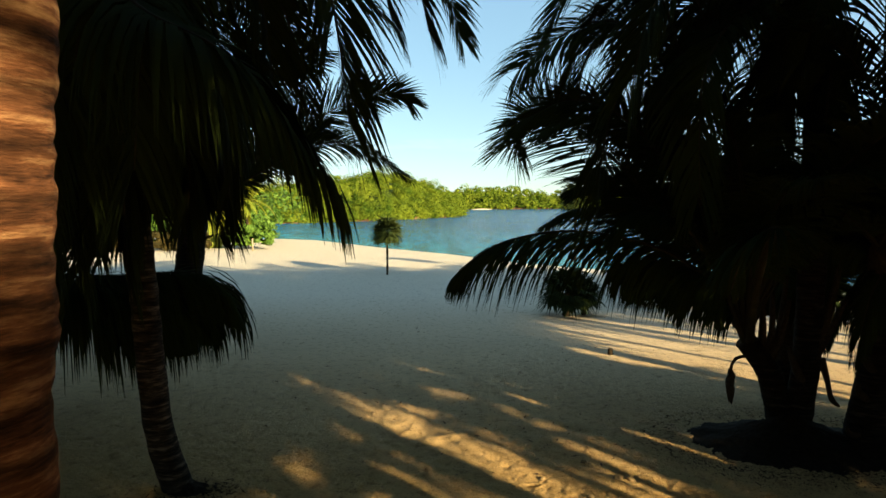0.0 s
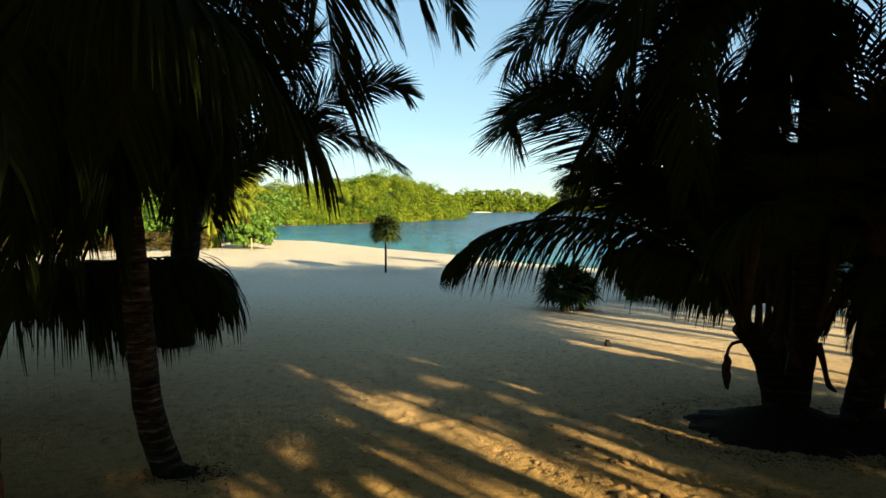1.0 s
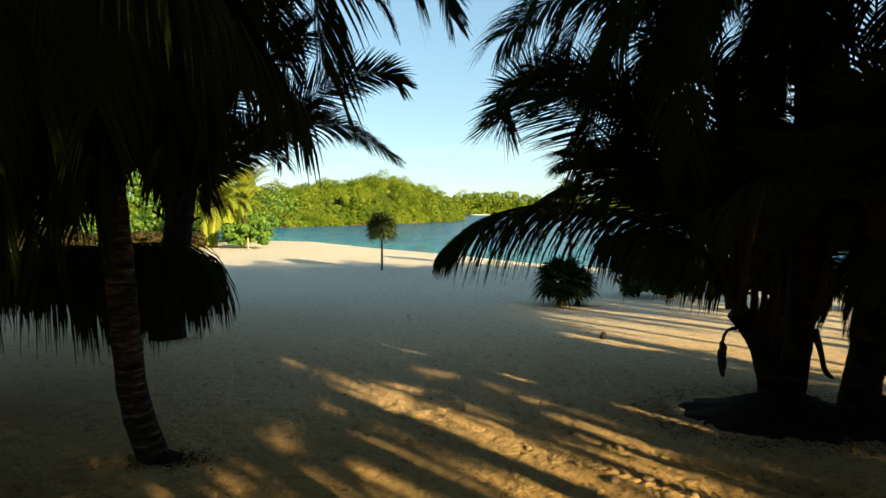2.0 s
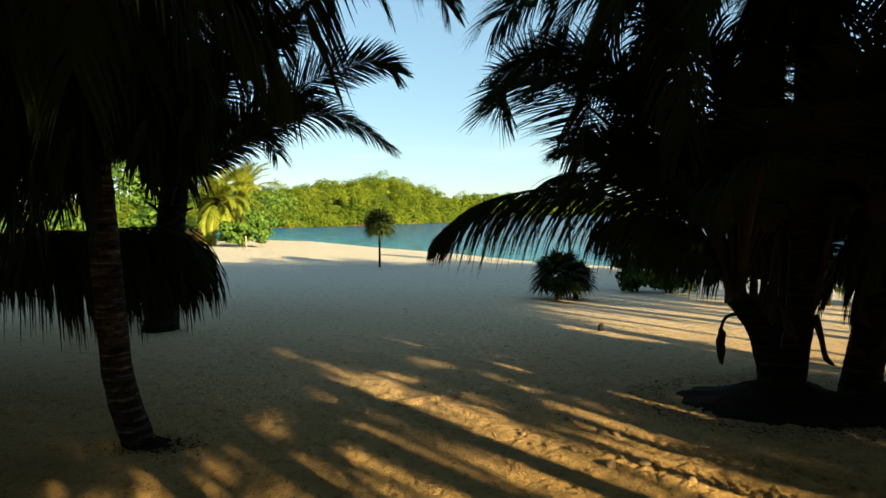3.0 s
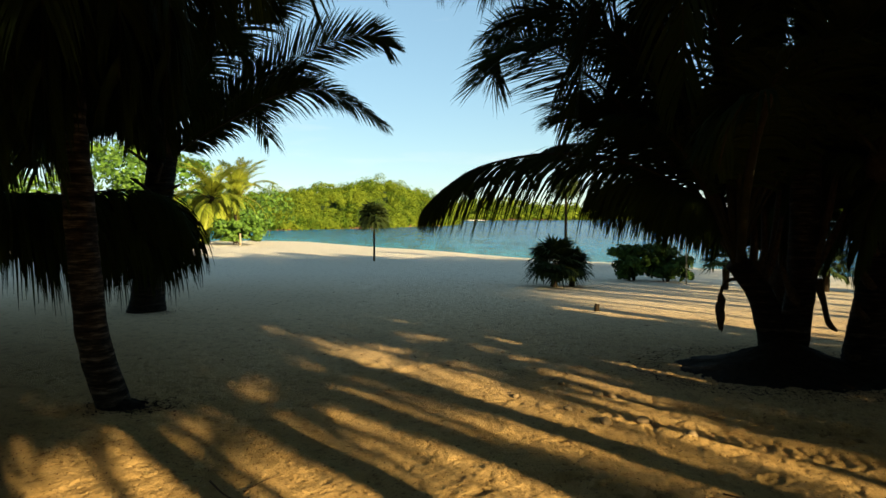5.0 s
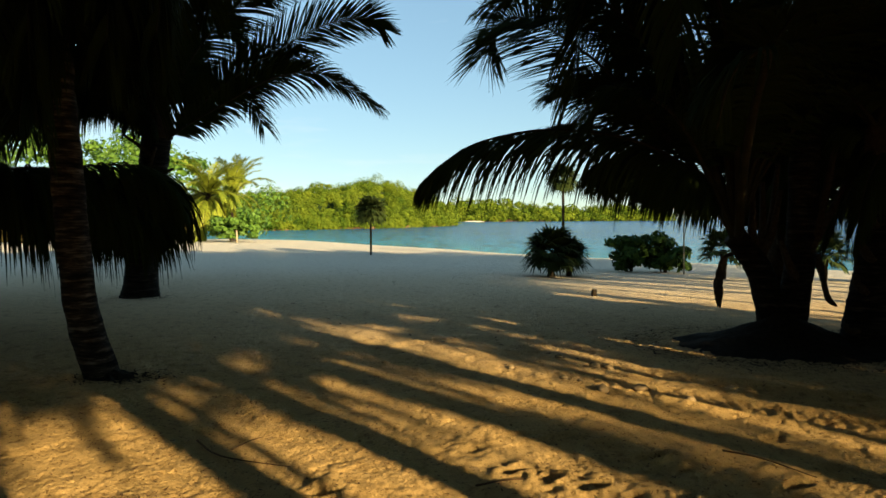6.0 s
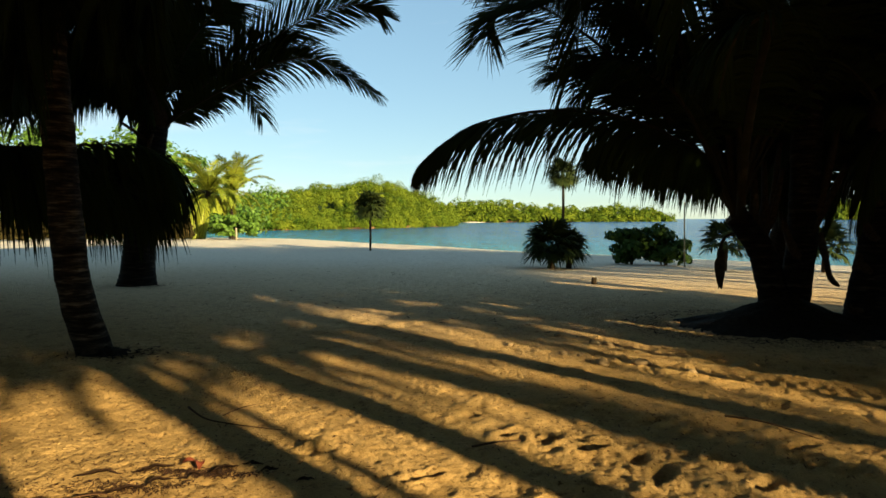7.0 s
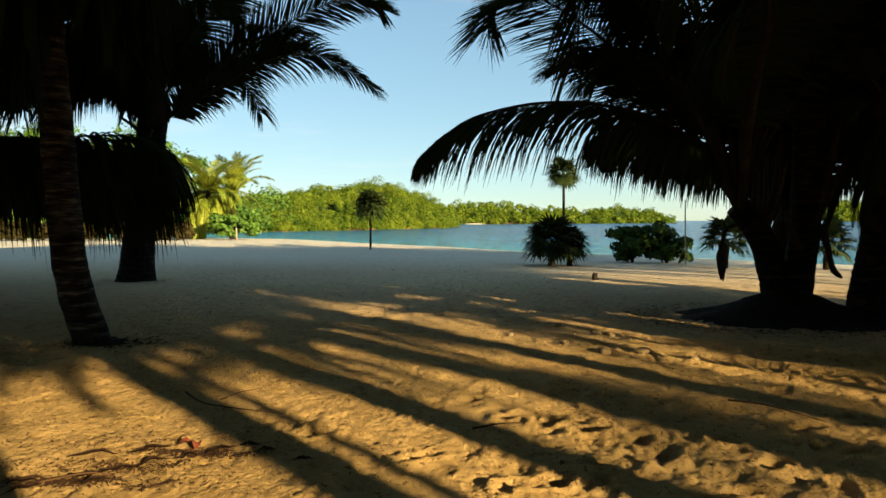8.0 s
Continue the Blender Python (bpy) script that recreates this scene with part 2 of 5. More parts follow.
def tube(path, radii, sides=8, squash=1.0):
    verts, faces = [], []
    ref = Vector((0, 0, 1)) if abs((path[-1] - path[0]).normalized().z) < 0.8 else Vector((1, 0, 0))
    for i, p in enumerate(path):
        t = (path[min(i + 1, len(path) - 1)] - path[max(i - 1, 0)]).normalized()
        s = t.cross(ref).normalized()
        u = s.cross(t)
        for k in range(sides):
            a = 2 * math.pi * k / sides
            verts.append(p + s * math.cos(a) * radii[i] + u * math.sin(a) * radii[i] * squash)
    for i in range(len(path) - 1):
        for k in range(sides):
            a, b = i * sides + k, i * sides + (k + 1) % sides
            faces.append((a, b, b + sides, a + sides))
    n = len(verts)
    faces.append(tuple(range(sides - 1, -1, -1)))
    faces.append(tuple(range(n - sides, n)))
    return verts, faces


def join(*lists):
    verts, faces = [], []
    for v, f in lists:
        o = len(verts)
        verts += v
        faces += [tuple(i + o for i in q) for q in f]
    return verts, faces


# ---- palm fronds ----
def frond_geo(pts, reach=0.75, pairs=130, droop=0.5, seed=1, lift=0.25, bare=0.14, wide=0.038, twist=0.0, tip=0.6, rag=0.0, sweep=0.0, ease=0.0):
    """Leaflets along a rachis through pts; reach: longest leaflet."""
    rnd = random.Random(seed)
    path = spline(pts, 120)
    verts, faces = [], []
    for i in range(pairs):
        for sgn in (1, -1):
            s = bare + (1 - bare) * (i + rnd.uniform(-0.3, 0.3) + 0.5) / pairs
            s = min(max(s, bare), 0.998)
            k = min(int(s * 120), 119)
            p = path[k].lerp(path[k + 1], s * 120 - k)
            t = (path[k + 1] - path[k]).normalized()
            side = t.cross(Vector((0, 0, 1)))
            if side.length < 0.15:
                side = t.cross(Vector((1, 0.3, 0)))
            side = side.normalized()
            up = side.cross(t)
            tw = radians(twist)
            side, up = (side * math.cos(tw) + up * math.sin(tw)) * sgn, up * math.cos(tw) - side * math.sin(tw)
            x = (s - bare) / (1 - bare)
            ln = reach * (0.55 + 1.0 * x if x < 0.4 else 0.95 - (0.95 - tip) * max(0, x - 0.5) / 0.5) * rnd.uniform(0.85, 1.1)
            ln = max(ln, reach * 0.18)
            a = radians(min(30 + (35 + sweep) * x, 80) + rnd.uniform(-6, 6))
            d = (side * math.cos(a) + t * math.sin(a) + up * (lift + rnd.uniform(-0.12, 0.12))).normalized()
            w = wide * rnd.uniform(0.8, 1.15) * (1 - 0.35 * x)
            q = p.copy()
            o = len(verts)
            hang = droop * (1 - ease * x) * rnd.uniform(0.75 - 0.5 * rag, 1.3)
            ln *= 1 - rag * 0.55 * rnd.random()
            steps = 4
            for j in range(steps + 1):
                f = j / steps
                ww = w * (0.5, 1.0, 0.95, 0.6, 0.08)[j] * 0.5
                b = (t - d * t.dot(d)).normalized()
                verts += [q + b * ww, q - b * ww]
                d = (d + Vector((0, 0, -1)) * hang * 0.34 * (0.4 + f)).normalized()
                q = q + d * ln / steps
            for j in range(steps):
                a0 = o + 2 * j
                faces.append((a0, a0 + 1, a0 + 3, a0 + 2))
    return verts, faces, path


def frond(parent, pts, origin=(0, 0, 0), leaf=None, stalk=None, thick=0.03, label="", **kw):
    """One frond as a part of its palm: the leaflets, with the stalk under them."""
    o = Vector(origin)
    v, f, path = frond_geo([Vector(p) - o for p in pts], **kw)
    blade = part("frond", mesh_of("frond", v, f, leaf or M_FROND_SHADE), parent, label)
    sub = path[::4]
    rv, rf = tube(sub, [thick * (1 - 0.85 * i / (len(sub) - 1)) for i in range(len(sub))], 6, 0.7)
    part("stalk", mesh_of("stalk", rv, rf, stalk or M_RACHIS), blade)
    return blade


def shared_frond(el, length, seed, droop=0.8, reach=0.9, pairs=104, wide=0.034, bare=0.14, bend=1.0):
    """Leaf and stalk meshes of a frond that leaves the crown along +x at el degrees and bends over."""
    p, d = Vector((0, 0, 0)), radians(el)
    pts = [p.copy()]
    for i in range(6):
        p = p + Vector((math.cos(d), 0.03 * math.sin(seed * 3 + i), math.sin(d))) * length / 6
        d -= radians(13 + 3 * i) * (0.6 + 0.5 * math.cos(radians(el))) * bend
        d = max(d, radians(-86))
        pts.append(p.copy())
    v, f, path = frond_geo(pts, reach=reach, pairs=pairs, droop=droop, seed=seed, wide=wide, bare=bare)
    sub = path[::8]
    rv, rf = tube(sub, [0.03 * (1 - 0.85 * i / (len(sub) - 1)) for i in range(len(sub))], 5, 0.7)
    return (v, f), (rv, rf)


def frond_set(leaf, prefix, length=3.0, droop=0.8, **kw):
    kit = {}
    for el in (75, 50, 25, 0, -30):
        for k in (0, 1):
            a, b = shared_frond(el, length + 0.3 * k, el + 7 * k + 100, droop, **kw)
            kit[el, k] = (mesh_of(prefix, *a, leaf), mesh_of(prefix + "_stalk", *b, M_RACHIS))
    return kit


KIT = frond_set(M_FROND_SHADE, "frond")
KIT_BARE = frond_set(M_FROND_SHADE, "frond", bare=0.3)
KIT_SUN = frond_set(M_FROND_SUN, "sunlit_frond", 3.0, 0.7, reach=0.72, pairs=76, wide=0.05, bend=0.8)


def crown(parent, top, count, rnd, kit=None, scale=1.0, elevations=(75, 50, 50, 25, 25, 0, 0, -30), skip=None, gaps=()):
    """Fronds all round the top of a trunk (top in the palm's own space). skip: azimuths (from, to) left free."""
    kit = kit or KIT
    for i in range(count):
        az = (i * 137.5 + rnd.uniform(-15, 15)) % 360
        el = elevations[i % len(elevations)]
        if skip and (az - skip[0]) % 360 < skip[1] - skip[0]:
            continue
        k = rnd.choice((0, 1))
        s = scale * rnd.uniform(0.85, 1.12)
        m = Matrix.Translation(top) @ pose(0, 0, 0, rnd.uniform(-8, 8), rnd.uniform(-8, 8), az) @ Matrix.Scale(s, 4)
        if any((az - g0) % 360 < g1 - g0 for g0, g1 in gaps):
            continue
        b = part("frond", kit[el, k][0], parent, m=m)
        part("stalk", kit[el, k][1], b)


def trunk_mesh(pts, r0, r1, flare=1.5, mat=None, ring=0.075, sides=16, seed=0):
    """A ringed palm trunk along pts with a swollen foot."""
    rnd = random.Random(seed)
    curve = spline(pts, 60)
    length = sum((curve[i + 1] - curve[i]).length for i in range(60))
    n = int(length / ring) * 3
    path = spline(pts, n)
    radii = []
    for i in range(n + 1):
        f = i / n
        h = f * length
        r = r0 + (r1 - r0) * f
        r *= 1 + (flare - 1) * math.exp(-h / 0.22)
        r *= (1.0, 1.014, 0.982)[i % 3] * rnd.uniform(0.985, 1.015)
        radii.append(r)
    v, f = tube(path, radii, sides)
    v = [p + Vector((noise.noise(p * 6 + Vector((seed, 0, 0))), noise.noise(p * 6 + Vector((0, seed, 9))), 0)) * 0.012 for p in v]
    return mesh_of("trunk", v, f, mat or M_BARK)


def palm(at, pts, r0, r1, label, seed, fronds=14, flare=1.5, bark=None, kit=None, scale=1.0, group="", sides=16, elevations=(75, 50, 50, 25, 25, 0, 0, -30), skip=None, heart=True):
    """A coconut palm: trunk through pts (from its own foot), fibrous heart and a crown of fronds."""
    rnd = random.Random(seed)
    ob = thing("coconut_palm", at, label, "palm tree", group)
    part("trunk", trunk_mesh(pts, r0, r1, flare, bark, seed=seed, sides=sides), ob)
    top = Vector(pts[-1])
    if heart:
        hp = [top + Vector((0, 0, z)) for z in (-0.25, -0.1, 0.1, 0.3, 0.5)]
        v, f = tube(hp, [r1 * 0.98, r1 * 1.12, r1 * 1.1, r1 * 0.75, r1 * 0.25], 10)
        part("fibre_sheath", mesh_of("fibre_sheath", v, f, M_FIBRE), ob, "brown fibrous sheath")
    if fronds:
        crown(ob, top + Vector((0, 0, 0.15)), fronds, rnd, kit, scale, elevations, skip)
    return ob


# ---- ground ----
SHORE = [(-400, 60), (-60, 60), (-33, 66), (-19, 63), (-14, 60), (-5.9, 49), (-0.3, 42.5), (4, 36), (9.3, 31), (12, 28), (16, 24), (30, 14), (60, -8), (400, -300)]
SX = np.array([p[0] for p in SHORE], float)
SY = np.array([p[1] for p in SHORE], float)
WATER_Z = -0.7


PRINTS = [(-0.34, 3.56, 0.2, 0.05), (0.21, 3.27, 0.5, 0.04), (0.70, 3.83, 0.4, 0.03), (0.84, 3.72, 0.5, 0.035), (1.05, 3.62, 0.1, 0.04), (1.27, 3.52, 0.9, 0.035), (1.52, 4.02, 0.3, 0.04), (1.62, 3.84, 0.5, 0.03),
          (1.66, 3.46, 0.2, 0.045), (1.72, 3.2, 0.7, 0.035), (1.31, 3.3, 1.0, 0.03), (1.04, 4.35, 0.2, 0.03), (1.26, 4.22, 0.3, 0.03), (0.95, 3.04, 0.8, 0.04), (0.44, 4.12, 0.2, 0.025), (2.37, 4.34, 0.4, 0.03),
          (2.12, 3.64, 0.3, 0.035), (2.2, 3.36, 0.2, 0.035), (0.61, 3.0, 0.6, 0.03), (0.75, 5.98, 0.1, 0.025), (-0.65, 7.28, 0.3, 0.02), (-0.15, 6.5, 0.2, 0.02), (1.9, 3.0, 1.2, 0.035), (1.45, 2.9, 0.4, 0.03), (2.5, 3.9, 0.4, 0.03)]
walked = random.Random(12)
PRINTS += [(walked.uniform(0.7, 2.7), walked.uniform(2.35, 4.1), walked.uniform(0, 1.2), walked.uniform(0.018, 0.03)) for _ in range(5)]
TRACKS = [(0.0, 0.14), (-0.55, 0.13)]
TRACK_AT, TRACK_DIR = (1.9, 6.1), (0.84, -0.54)


def vnoise(x, y, seed=0):
    """Smooth value noise on arrays, 0 to 1."""
    xi, yi = np.floor(x), np.floor(y)
    fx, fy = x - xi, y - yi
    fx, fy = fx * fx * (3 - 2 * fx), fy * fy * (3 - 2 * fy)

    def h(a, b):
        v = np.sin(a * 127.1 + b * 311.7 + seed * 74.7) * 43758.5453
        return v - np.floor(v)
    return (h(xi, yi) * (1 - fx) + h(xi + 1, yi) * fx) * (1 - fy) + (h(xi, yi + 1) * (1 - fx) + h(xi + 1, yi + 1) * fx) * fy


def base_height(x, y):
    d = (np.interp(x, SX, SY) - y) * 0.78
    s = np.clip(d / 24.0, 0, 1)
    z = WATER_Z * (1 - s) ** 2.0
    z = np.where(d < 0, np.maximum(WATER_Z + d * 0.07, -4.0), z)
    return z


def ground_height(x, y):
    z = base_height(x, y)
    z = z + 0.05 * (vnoise(x * 0.35, y * 0.35, 1) - 0.5) * np.clip((np.interp(x, SX, SY) - y) / 10, 0, 1)
    near = np.clip((14 - y) / 5, 0, 1) * np.clip((9 - np.abs(x)) / 3, 0, 1)
    wx, wy = x + 0.25 * vnoise(x * 3, y * 3, 8), y + 0.25 * vnoise(x * 3, y * 3, 9)
    rough = 0.03 * (vnoise(wx * 1.3, wy * 1.3, 2) - 0.5) + 0.010 * (vnoise(wx * 4.3, wy * 4.3, 3) - 0.5)
    # crusted patches with crisp edges, pits and crumbs
    rough = rough + 0.010 * np.clip((vnoise(wx * 6.5, wy * 6.5, 4) - 0.55) * 5, -0.5, 0.5) + 0.006 * np.clip((vnoise(wx * 15, wy * 15, 5) - 0.5) * 4, -0.5, 0.5)
    rough = rough - 0.05 * np.clip(vnoise(x * 19, y * 19, 11) - 0.78, 0, 1) + 0.03 * np.clip(vnoise(x * 27, y * 27, 13) - 0.8, 0, 1) + 0.009 * (vnoise(x * 44, y * 44, 6) - 0.5)
    z = z + near * rough
    xs, ys, z = x, y, np.array(z)
    for px, py, turn, deep in PRINTS:
        c, q = math.cos(turn), math.sin(turn)
        near_by = (np.abs(xs - px) < 0.42) & (np.abs(ys - py) < 0.42)
        if not near_by.any():
            continue
        x, y = xs[near_by], ys[near_by]
        a, b = ((x - px) * c + (y - py) * q) / 0.105, (-(x - px) * q + (y - py) * c) / 0.05
        r = np.sqrt(a * a + b * b) + 0.75 * (vnoise(x * 11 + py, y * 11, 6) - 0.5) + 0.35 * (vnoise(x * 31, y * 31, 8) - 0.5)
        z[near_by] += -0.65 * deep * np.exp(-(r / 0.85) ** 8) + deep * 0.5 * np.exp(-((r - 1.3) / 0.28) ** 2) * (0.2 + 1.2 * vnoise(x * 9, y * 9, px))
    x, y = xs, ys
    churn = np.clip(1.2 - np.sqrt(((x - 1.6) / 1.5) ** 2 + ((y - 3.3) / 1.1) ** 2), 0, 1)
    z = z + churn * (0.03 * np.abs(vnoise(wx * 7, wy * 7, 21) - 0.5) + 0.02 * (vnoise(wx * 17, wy * 17, 22) - 0.5) + 0.035 * np.clip(vnoise(x * 26, y * 26, 23) - 0.62, 0, 1) - 0.03 * np.clip(vnoise(x * 33, y * 33, 24) - 0.7, 0, 1))
    # a vehicle's wheel tracks, with the blocks of the tread pressed in
    for off, half in TRACKS:
        ca, sa = TRACK_DIR
        along, across = (x - TRACK_AT[0]) * ca + (y - TRACK_AT[1]) * sa, -(x - TRACK_AT[0]) * sa + (y - TRACK_AT[1]) * ca - off
        across = across + 0.06 * np.sin(along * 0.9)
        on = np.clip((half - np.abs(across)) / 0.03, 0, 1) * np.clip((along + 0.6) / 0.8, 0, 1) * np.clip((4.5 - along) / 1, 0, 1)
        lug = np.where((np.floor((along + np.abs(across) * 0.8) / 0.06) % 2) > 0, 1.0, 0.0)
        z = z - on * (0.014 + 0.02 * lug * (0.4 + 0.6 * vnoise(x * 3, y * 3, 7)))
        z = z + 0.02 * np.exp(-((np.abs(across) - half - 0.05) / 0.04) ** 2) * np.clip((along + 0.6) / 0.8, 0, 1)
    # old furrow ridge across the beach
    d2 = (y - 7.2) - 0.45 * (x + 0.1)
    z = z + 0.03 * np.exp(-(d2 / 0.12) ** 2) * np.clip((1.2 - np.abs(x + 0.1)) / 0.5, 0, 1)
    return z


def axis(lo, hi, step, far, grow):
    a = list(np.arange(lo, hi + step / 2, step))
    s = step
    while a[-1] < far:
        s *= grow
        a.append(a[-1] + s)
    s = step
    b = []
    p = lo
    while p > -far:
        s *= grow
        p -= s
        b.append(p)
    return np.array(b[::-1] + a)


def make_ground():
    gx, gy = axis(-3.6, 4.0, 0.012, 2500, 1.07), axis(2.6, 6.8, 0.012, 2500, 1.05)
    X, Y = np.meshgrid(gx, gy)
    Z = ground_height(X, Y)
    co = np.stack([X, Y, Z], -1).reshape(-1, 3)
    w, h = len(gx), len(gy)
    i = np.arange(w * h).reshape(h, w)
    f = np.stack([i[:-1, :-1], i[:-1, 1:], i[1:, 1:], i[1:, :-1]], -1).reshape(-1, 4)
    me = bpy.data.meshes.new("ground")
    me.from_pydata(co.tolist(), [], f.tolist())
    me.materials.append(M_SAND)
    me.polygons.foreach_set("use_smooth", [True] * len(me.polygons))
    me.update()
    return tagged(new("ground", me), "pale coral sand beach with footprints, tyre tracks and long shadows", "beach", kind="structure")


make_ground()


def gz(x, y):
    return float(ground_height(np.array([x], float), np.array([y], float))[0])


wv = [(-3500, 10, WATER_Z), (3500, -3000, WATER_Z), (3500, 4500, WATER_Z), (-3500, 4500, WATER_Z)]
tagged(new("water", mesh_of("water", wv, [(0, 1, 2, 3)], M_WATER, False)), "calm blue-green lagoon water with small ripples", "sea", kind="structure")


# ---- woods ----
def clump_mesh(name, centres, count, leaf, mat, seed=0, fill=0.55):
    """Crowns of many small leaf sprays. centres: rows of x, y, z, rx, rz."""
    rs = np.random.RandomState(seed)
    c = np.repeat(np.asarray(centres, float), count, 0)
    n = len(c)
    d = rs.normal(size=(n, 3))
    d /= np.linalg.norm(d, axis=1)[:, None]
    d[:, 2] = np.where(d[:, 2] < -0.3, -d[:, 2], d[:, 2])
    rad = fill + (1 - fill) * rs.rand(n) ** 0.6
    rad *= 0.8 + 0.4 * vnoise(d[:, 0] * 2.5 + c[:, 0], d[:, 1] * 2.5 + d[:, 2] * 2.1 + c[:, 1], seed)
    p = c[:, :3] + d * rad[:, None] * np.stack([c[:, 3], c[:, 3], c[:, 4]], 1)
    nrm = d + rs.normal(size=(n, 3)) * 0.4
    nrm /= np.linalg.norm(nrm, axis=1)[:, None]
    a = np.cross(nrm, rs.normal(size=(n, 3)))
    a /= np.linalg.norm(a, axis=1)[:, None]
    b = np.cross(nrm, a)
    s = (leaf * (0.6 + 0.8 * rs.rand(n)))[:, None]
    quad = np.stack([p + a * s, p + b * s * 0.6, p - a * s, p - b * s * 0.6], 1).reshape(-1, 3)
    f = np.arange(n * 4).reshape(n, 4)
    return mesh_of(name, quad.tolist(), f.tolist(), mat, False)


def mound(name, outline_x, y0, depth, crest, label, seed, nx=60, ny=12):
    """Low wooded land between x limits: a ridge whose height along x follows crest."""
    verts, faces = [], []
    x0, x1 = outline_x
    for j in range(ny + 1):
        for i in range(nx + 1):
            fx, fy = i / nx, j / ny
            x = x0 + (x1 - x0) * fx
            y = y0(x) + depth * fy
            h = np.interp(x, [c[0] for c in crest], [c[1] for c in crest])
            z = WATER_Z - 0.4 + 0.65 * min(1, fy * 6) + (h - 0.5) * math.sin(min(1, fy * 1.3) * math.pi / 2)
            verts.append((x, y, z + 0.5 * noise.noise(Vector((x * 0.1, y * 0.1, seed)))))
    for j in range(ny):
        for i in range(nx):
            a = j * (nx + 1) + i
            faces.append((a, a + 1, a + nx + 2, a + nx + 1))
    me = mesh_of(name, verts, faces, M_EARTH)
    me.materials.append(M_UNDER)
    for p in me.polygons:
        p.material_index = 0 if p.index < nx else 1
    return tagged(new(name, me), label, "shore", kind="structure")


def woods(name, outline_x, y0, depth, crest, n, count, leaf, size, label, seed, mat=None):
    rs = np.random.RandomState(seed)
    rows = []
    x0, x1 = outline_x
    for _ in range(n):
        x = rs.uniform(x0, x1)
        fy = rs.rand() * 0.05 if rs.rand() < 0.22 else rs.rand() ** 1.3
        y = y0(x) + 0.3 + depth * fy
        h = np.interp(x, [c[0] for c in crest], [c[1] for c in crest])
        z = WATER_Z + 0.5 + (h - 0.5) * math.sin(min(1, fy * 1.3) * math.pi / 2)
        r = size * (0.5 + 0.95 * rs.rand() ** 1.7)
        rows.append((x, y, z + size * (rs.uniform(-0.6, 0.3) + 1.1 * rs.rand() ** 4), r, r * rs.uniform(0.75, 1.3)))
    return tagged(new(name, clump_mesh(name, rows, count, leaf, mat or M_FOREST, seed)), label, "woodland", kind="stuff")


def hill_y(x):
    return float(np.interp(x, [-60, -33, -18, -2, 3], [100, 112, 128, 160, 185]))


HILL = [(-75, 5), (-50, 6.0), (-38, 7.2), (-30, 8.4), (-24, 9.4), (-19, 10.3), (-14, 9.4), (-9, 8.4), (-4, 6.0), (-1, 3.4), (3, 1.6)]
mound("hill", (-75, 3), hill_y, 60, HILL, "reddish earth bank under the wooded hill across the bay", 3)
woods("hill_woods", (-75, 2), hill_y, 55, HILL, 1350, 300, 0.17, 1.8, "sunlit yellow-green coastal scrub covering a low hill", 11)
far_y = lambda x: 380 + 0.2 * x
FAR = [(-60, 8), (0, 9.5), (16, 10), (38, 9), (56, 7.5), (75, 6.0), (100, 5.0), (116, 7.5), (137, 6.5), (150, 2.0), (154, 0.5)]
mound("far_shore", (-60, 156), far_y, 60, FAR, "low far shore with a strip of pale beach", 5)
woods("far_woods", (-60, 150), far_y, 50, FAR, 800, 80, 0.7, 3.6, "low green woods on the far shore", 12)
tagged(new("far_beach", mesh_of("far_beach", *tube([Vector((9, 374, -0.6)), Vector((13, 374, -0.5)), Vector((17, 375, -0.5)), Vector((22, 377, -0.6))], [0.15, 0.35, 0.3, 0.1], 8, 0.9), M_SAND)), "strip of pale beach on the far shore", "beach", kind="structure")
ISL = [(395, 6), (420, 13), (450, 16), (520, 15)]
isl_y = lambda x: 640.0
mound("far_headland", (395, 600), isl_y, 80, ISL, "dark wooded headland far across the water", 6)
woods("headland_woods", (398, 600), isl_y, 60, ISL, 260, 60, 1.6, 7.0, "dark woods on a far headland", 13)
left_y = lambda x: float(np.interp(x, [-80, -22, -16], [46, 43, 46]))
LEFT = [(-150, 11), (-80, 10), (-50, 9.5), (-34, 8.8), (-24, 7.6), (-20.5, 5.6), (-18.5, 3.0), (-17, 1.6)]
woods("shore_woods", (-120, -17), left_y, 18, LEFT, 420, 200, 0.2, 1.7, "sunlit green trees along the edge of the beach", 14, M_GRAPE)

# ---- palms that frame the view ----
rnd = random.Random(5)
near_palm = palm((-0.82, 0.98, gz(-0.82, 0.98)), [(0.02, 0, -0.1), (0.03, 0, 1.2), (0.015, 0.0, 2.4), (0.06, 0.0, 3.3), (0.06, 0.02, 4.2), (0.05, 0.0, 5.4)], 0.135, 0.12,
                 "tall palm trunk with reddish ringed bark close by", 21, 18, bark=M_BARK_RED, sides=24, scale=1.1, elevations=(75, 50, 50, 25), skip=(10, 170))
# Palms added outside the view to cut skylight and deepen the clearing's shade.
for i, (x, y, h) in enumerate([(2.5, -1.5, 7.5), (-3.5, 0.5, 7.0), (-4.8, 2.6, 7.6), (-6.4, 4.6, 7.8), (-8.2, 7.2, 8.0), (-9.8, 10.0, 7.6), (-6.6, 1.6, 7.4), (-9.0, 4.6, 7.6)]):
    palm((x, y, gz(x, y)), [(0, 0, -0.1), (0.0, 0.03, h * 0.5), (0.02, 0.05, h)], 0.12, 0.1, "tall coconut palm added to block skylight over the clearing", 180 + i, 26, flare=1.3, scale=1.15, group="tall palms of the clearing", sides=10, elevations=(75, 50, 25, 25))

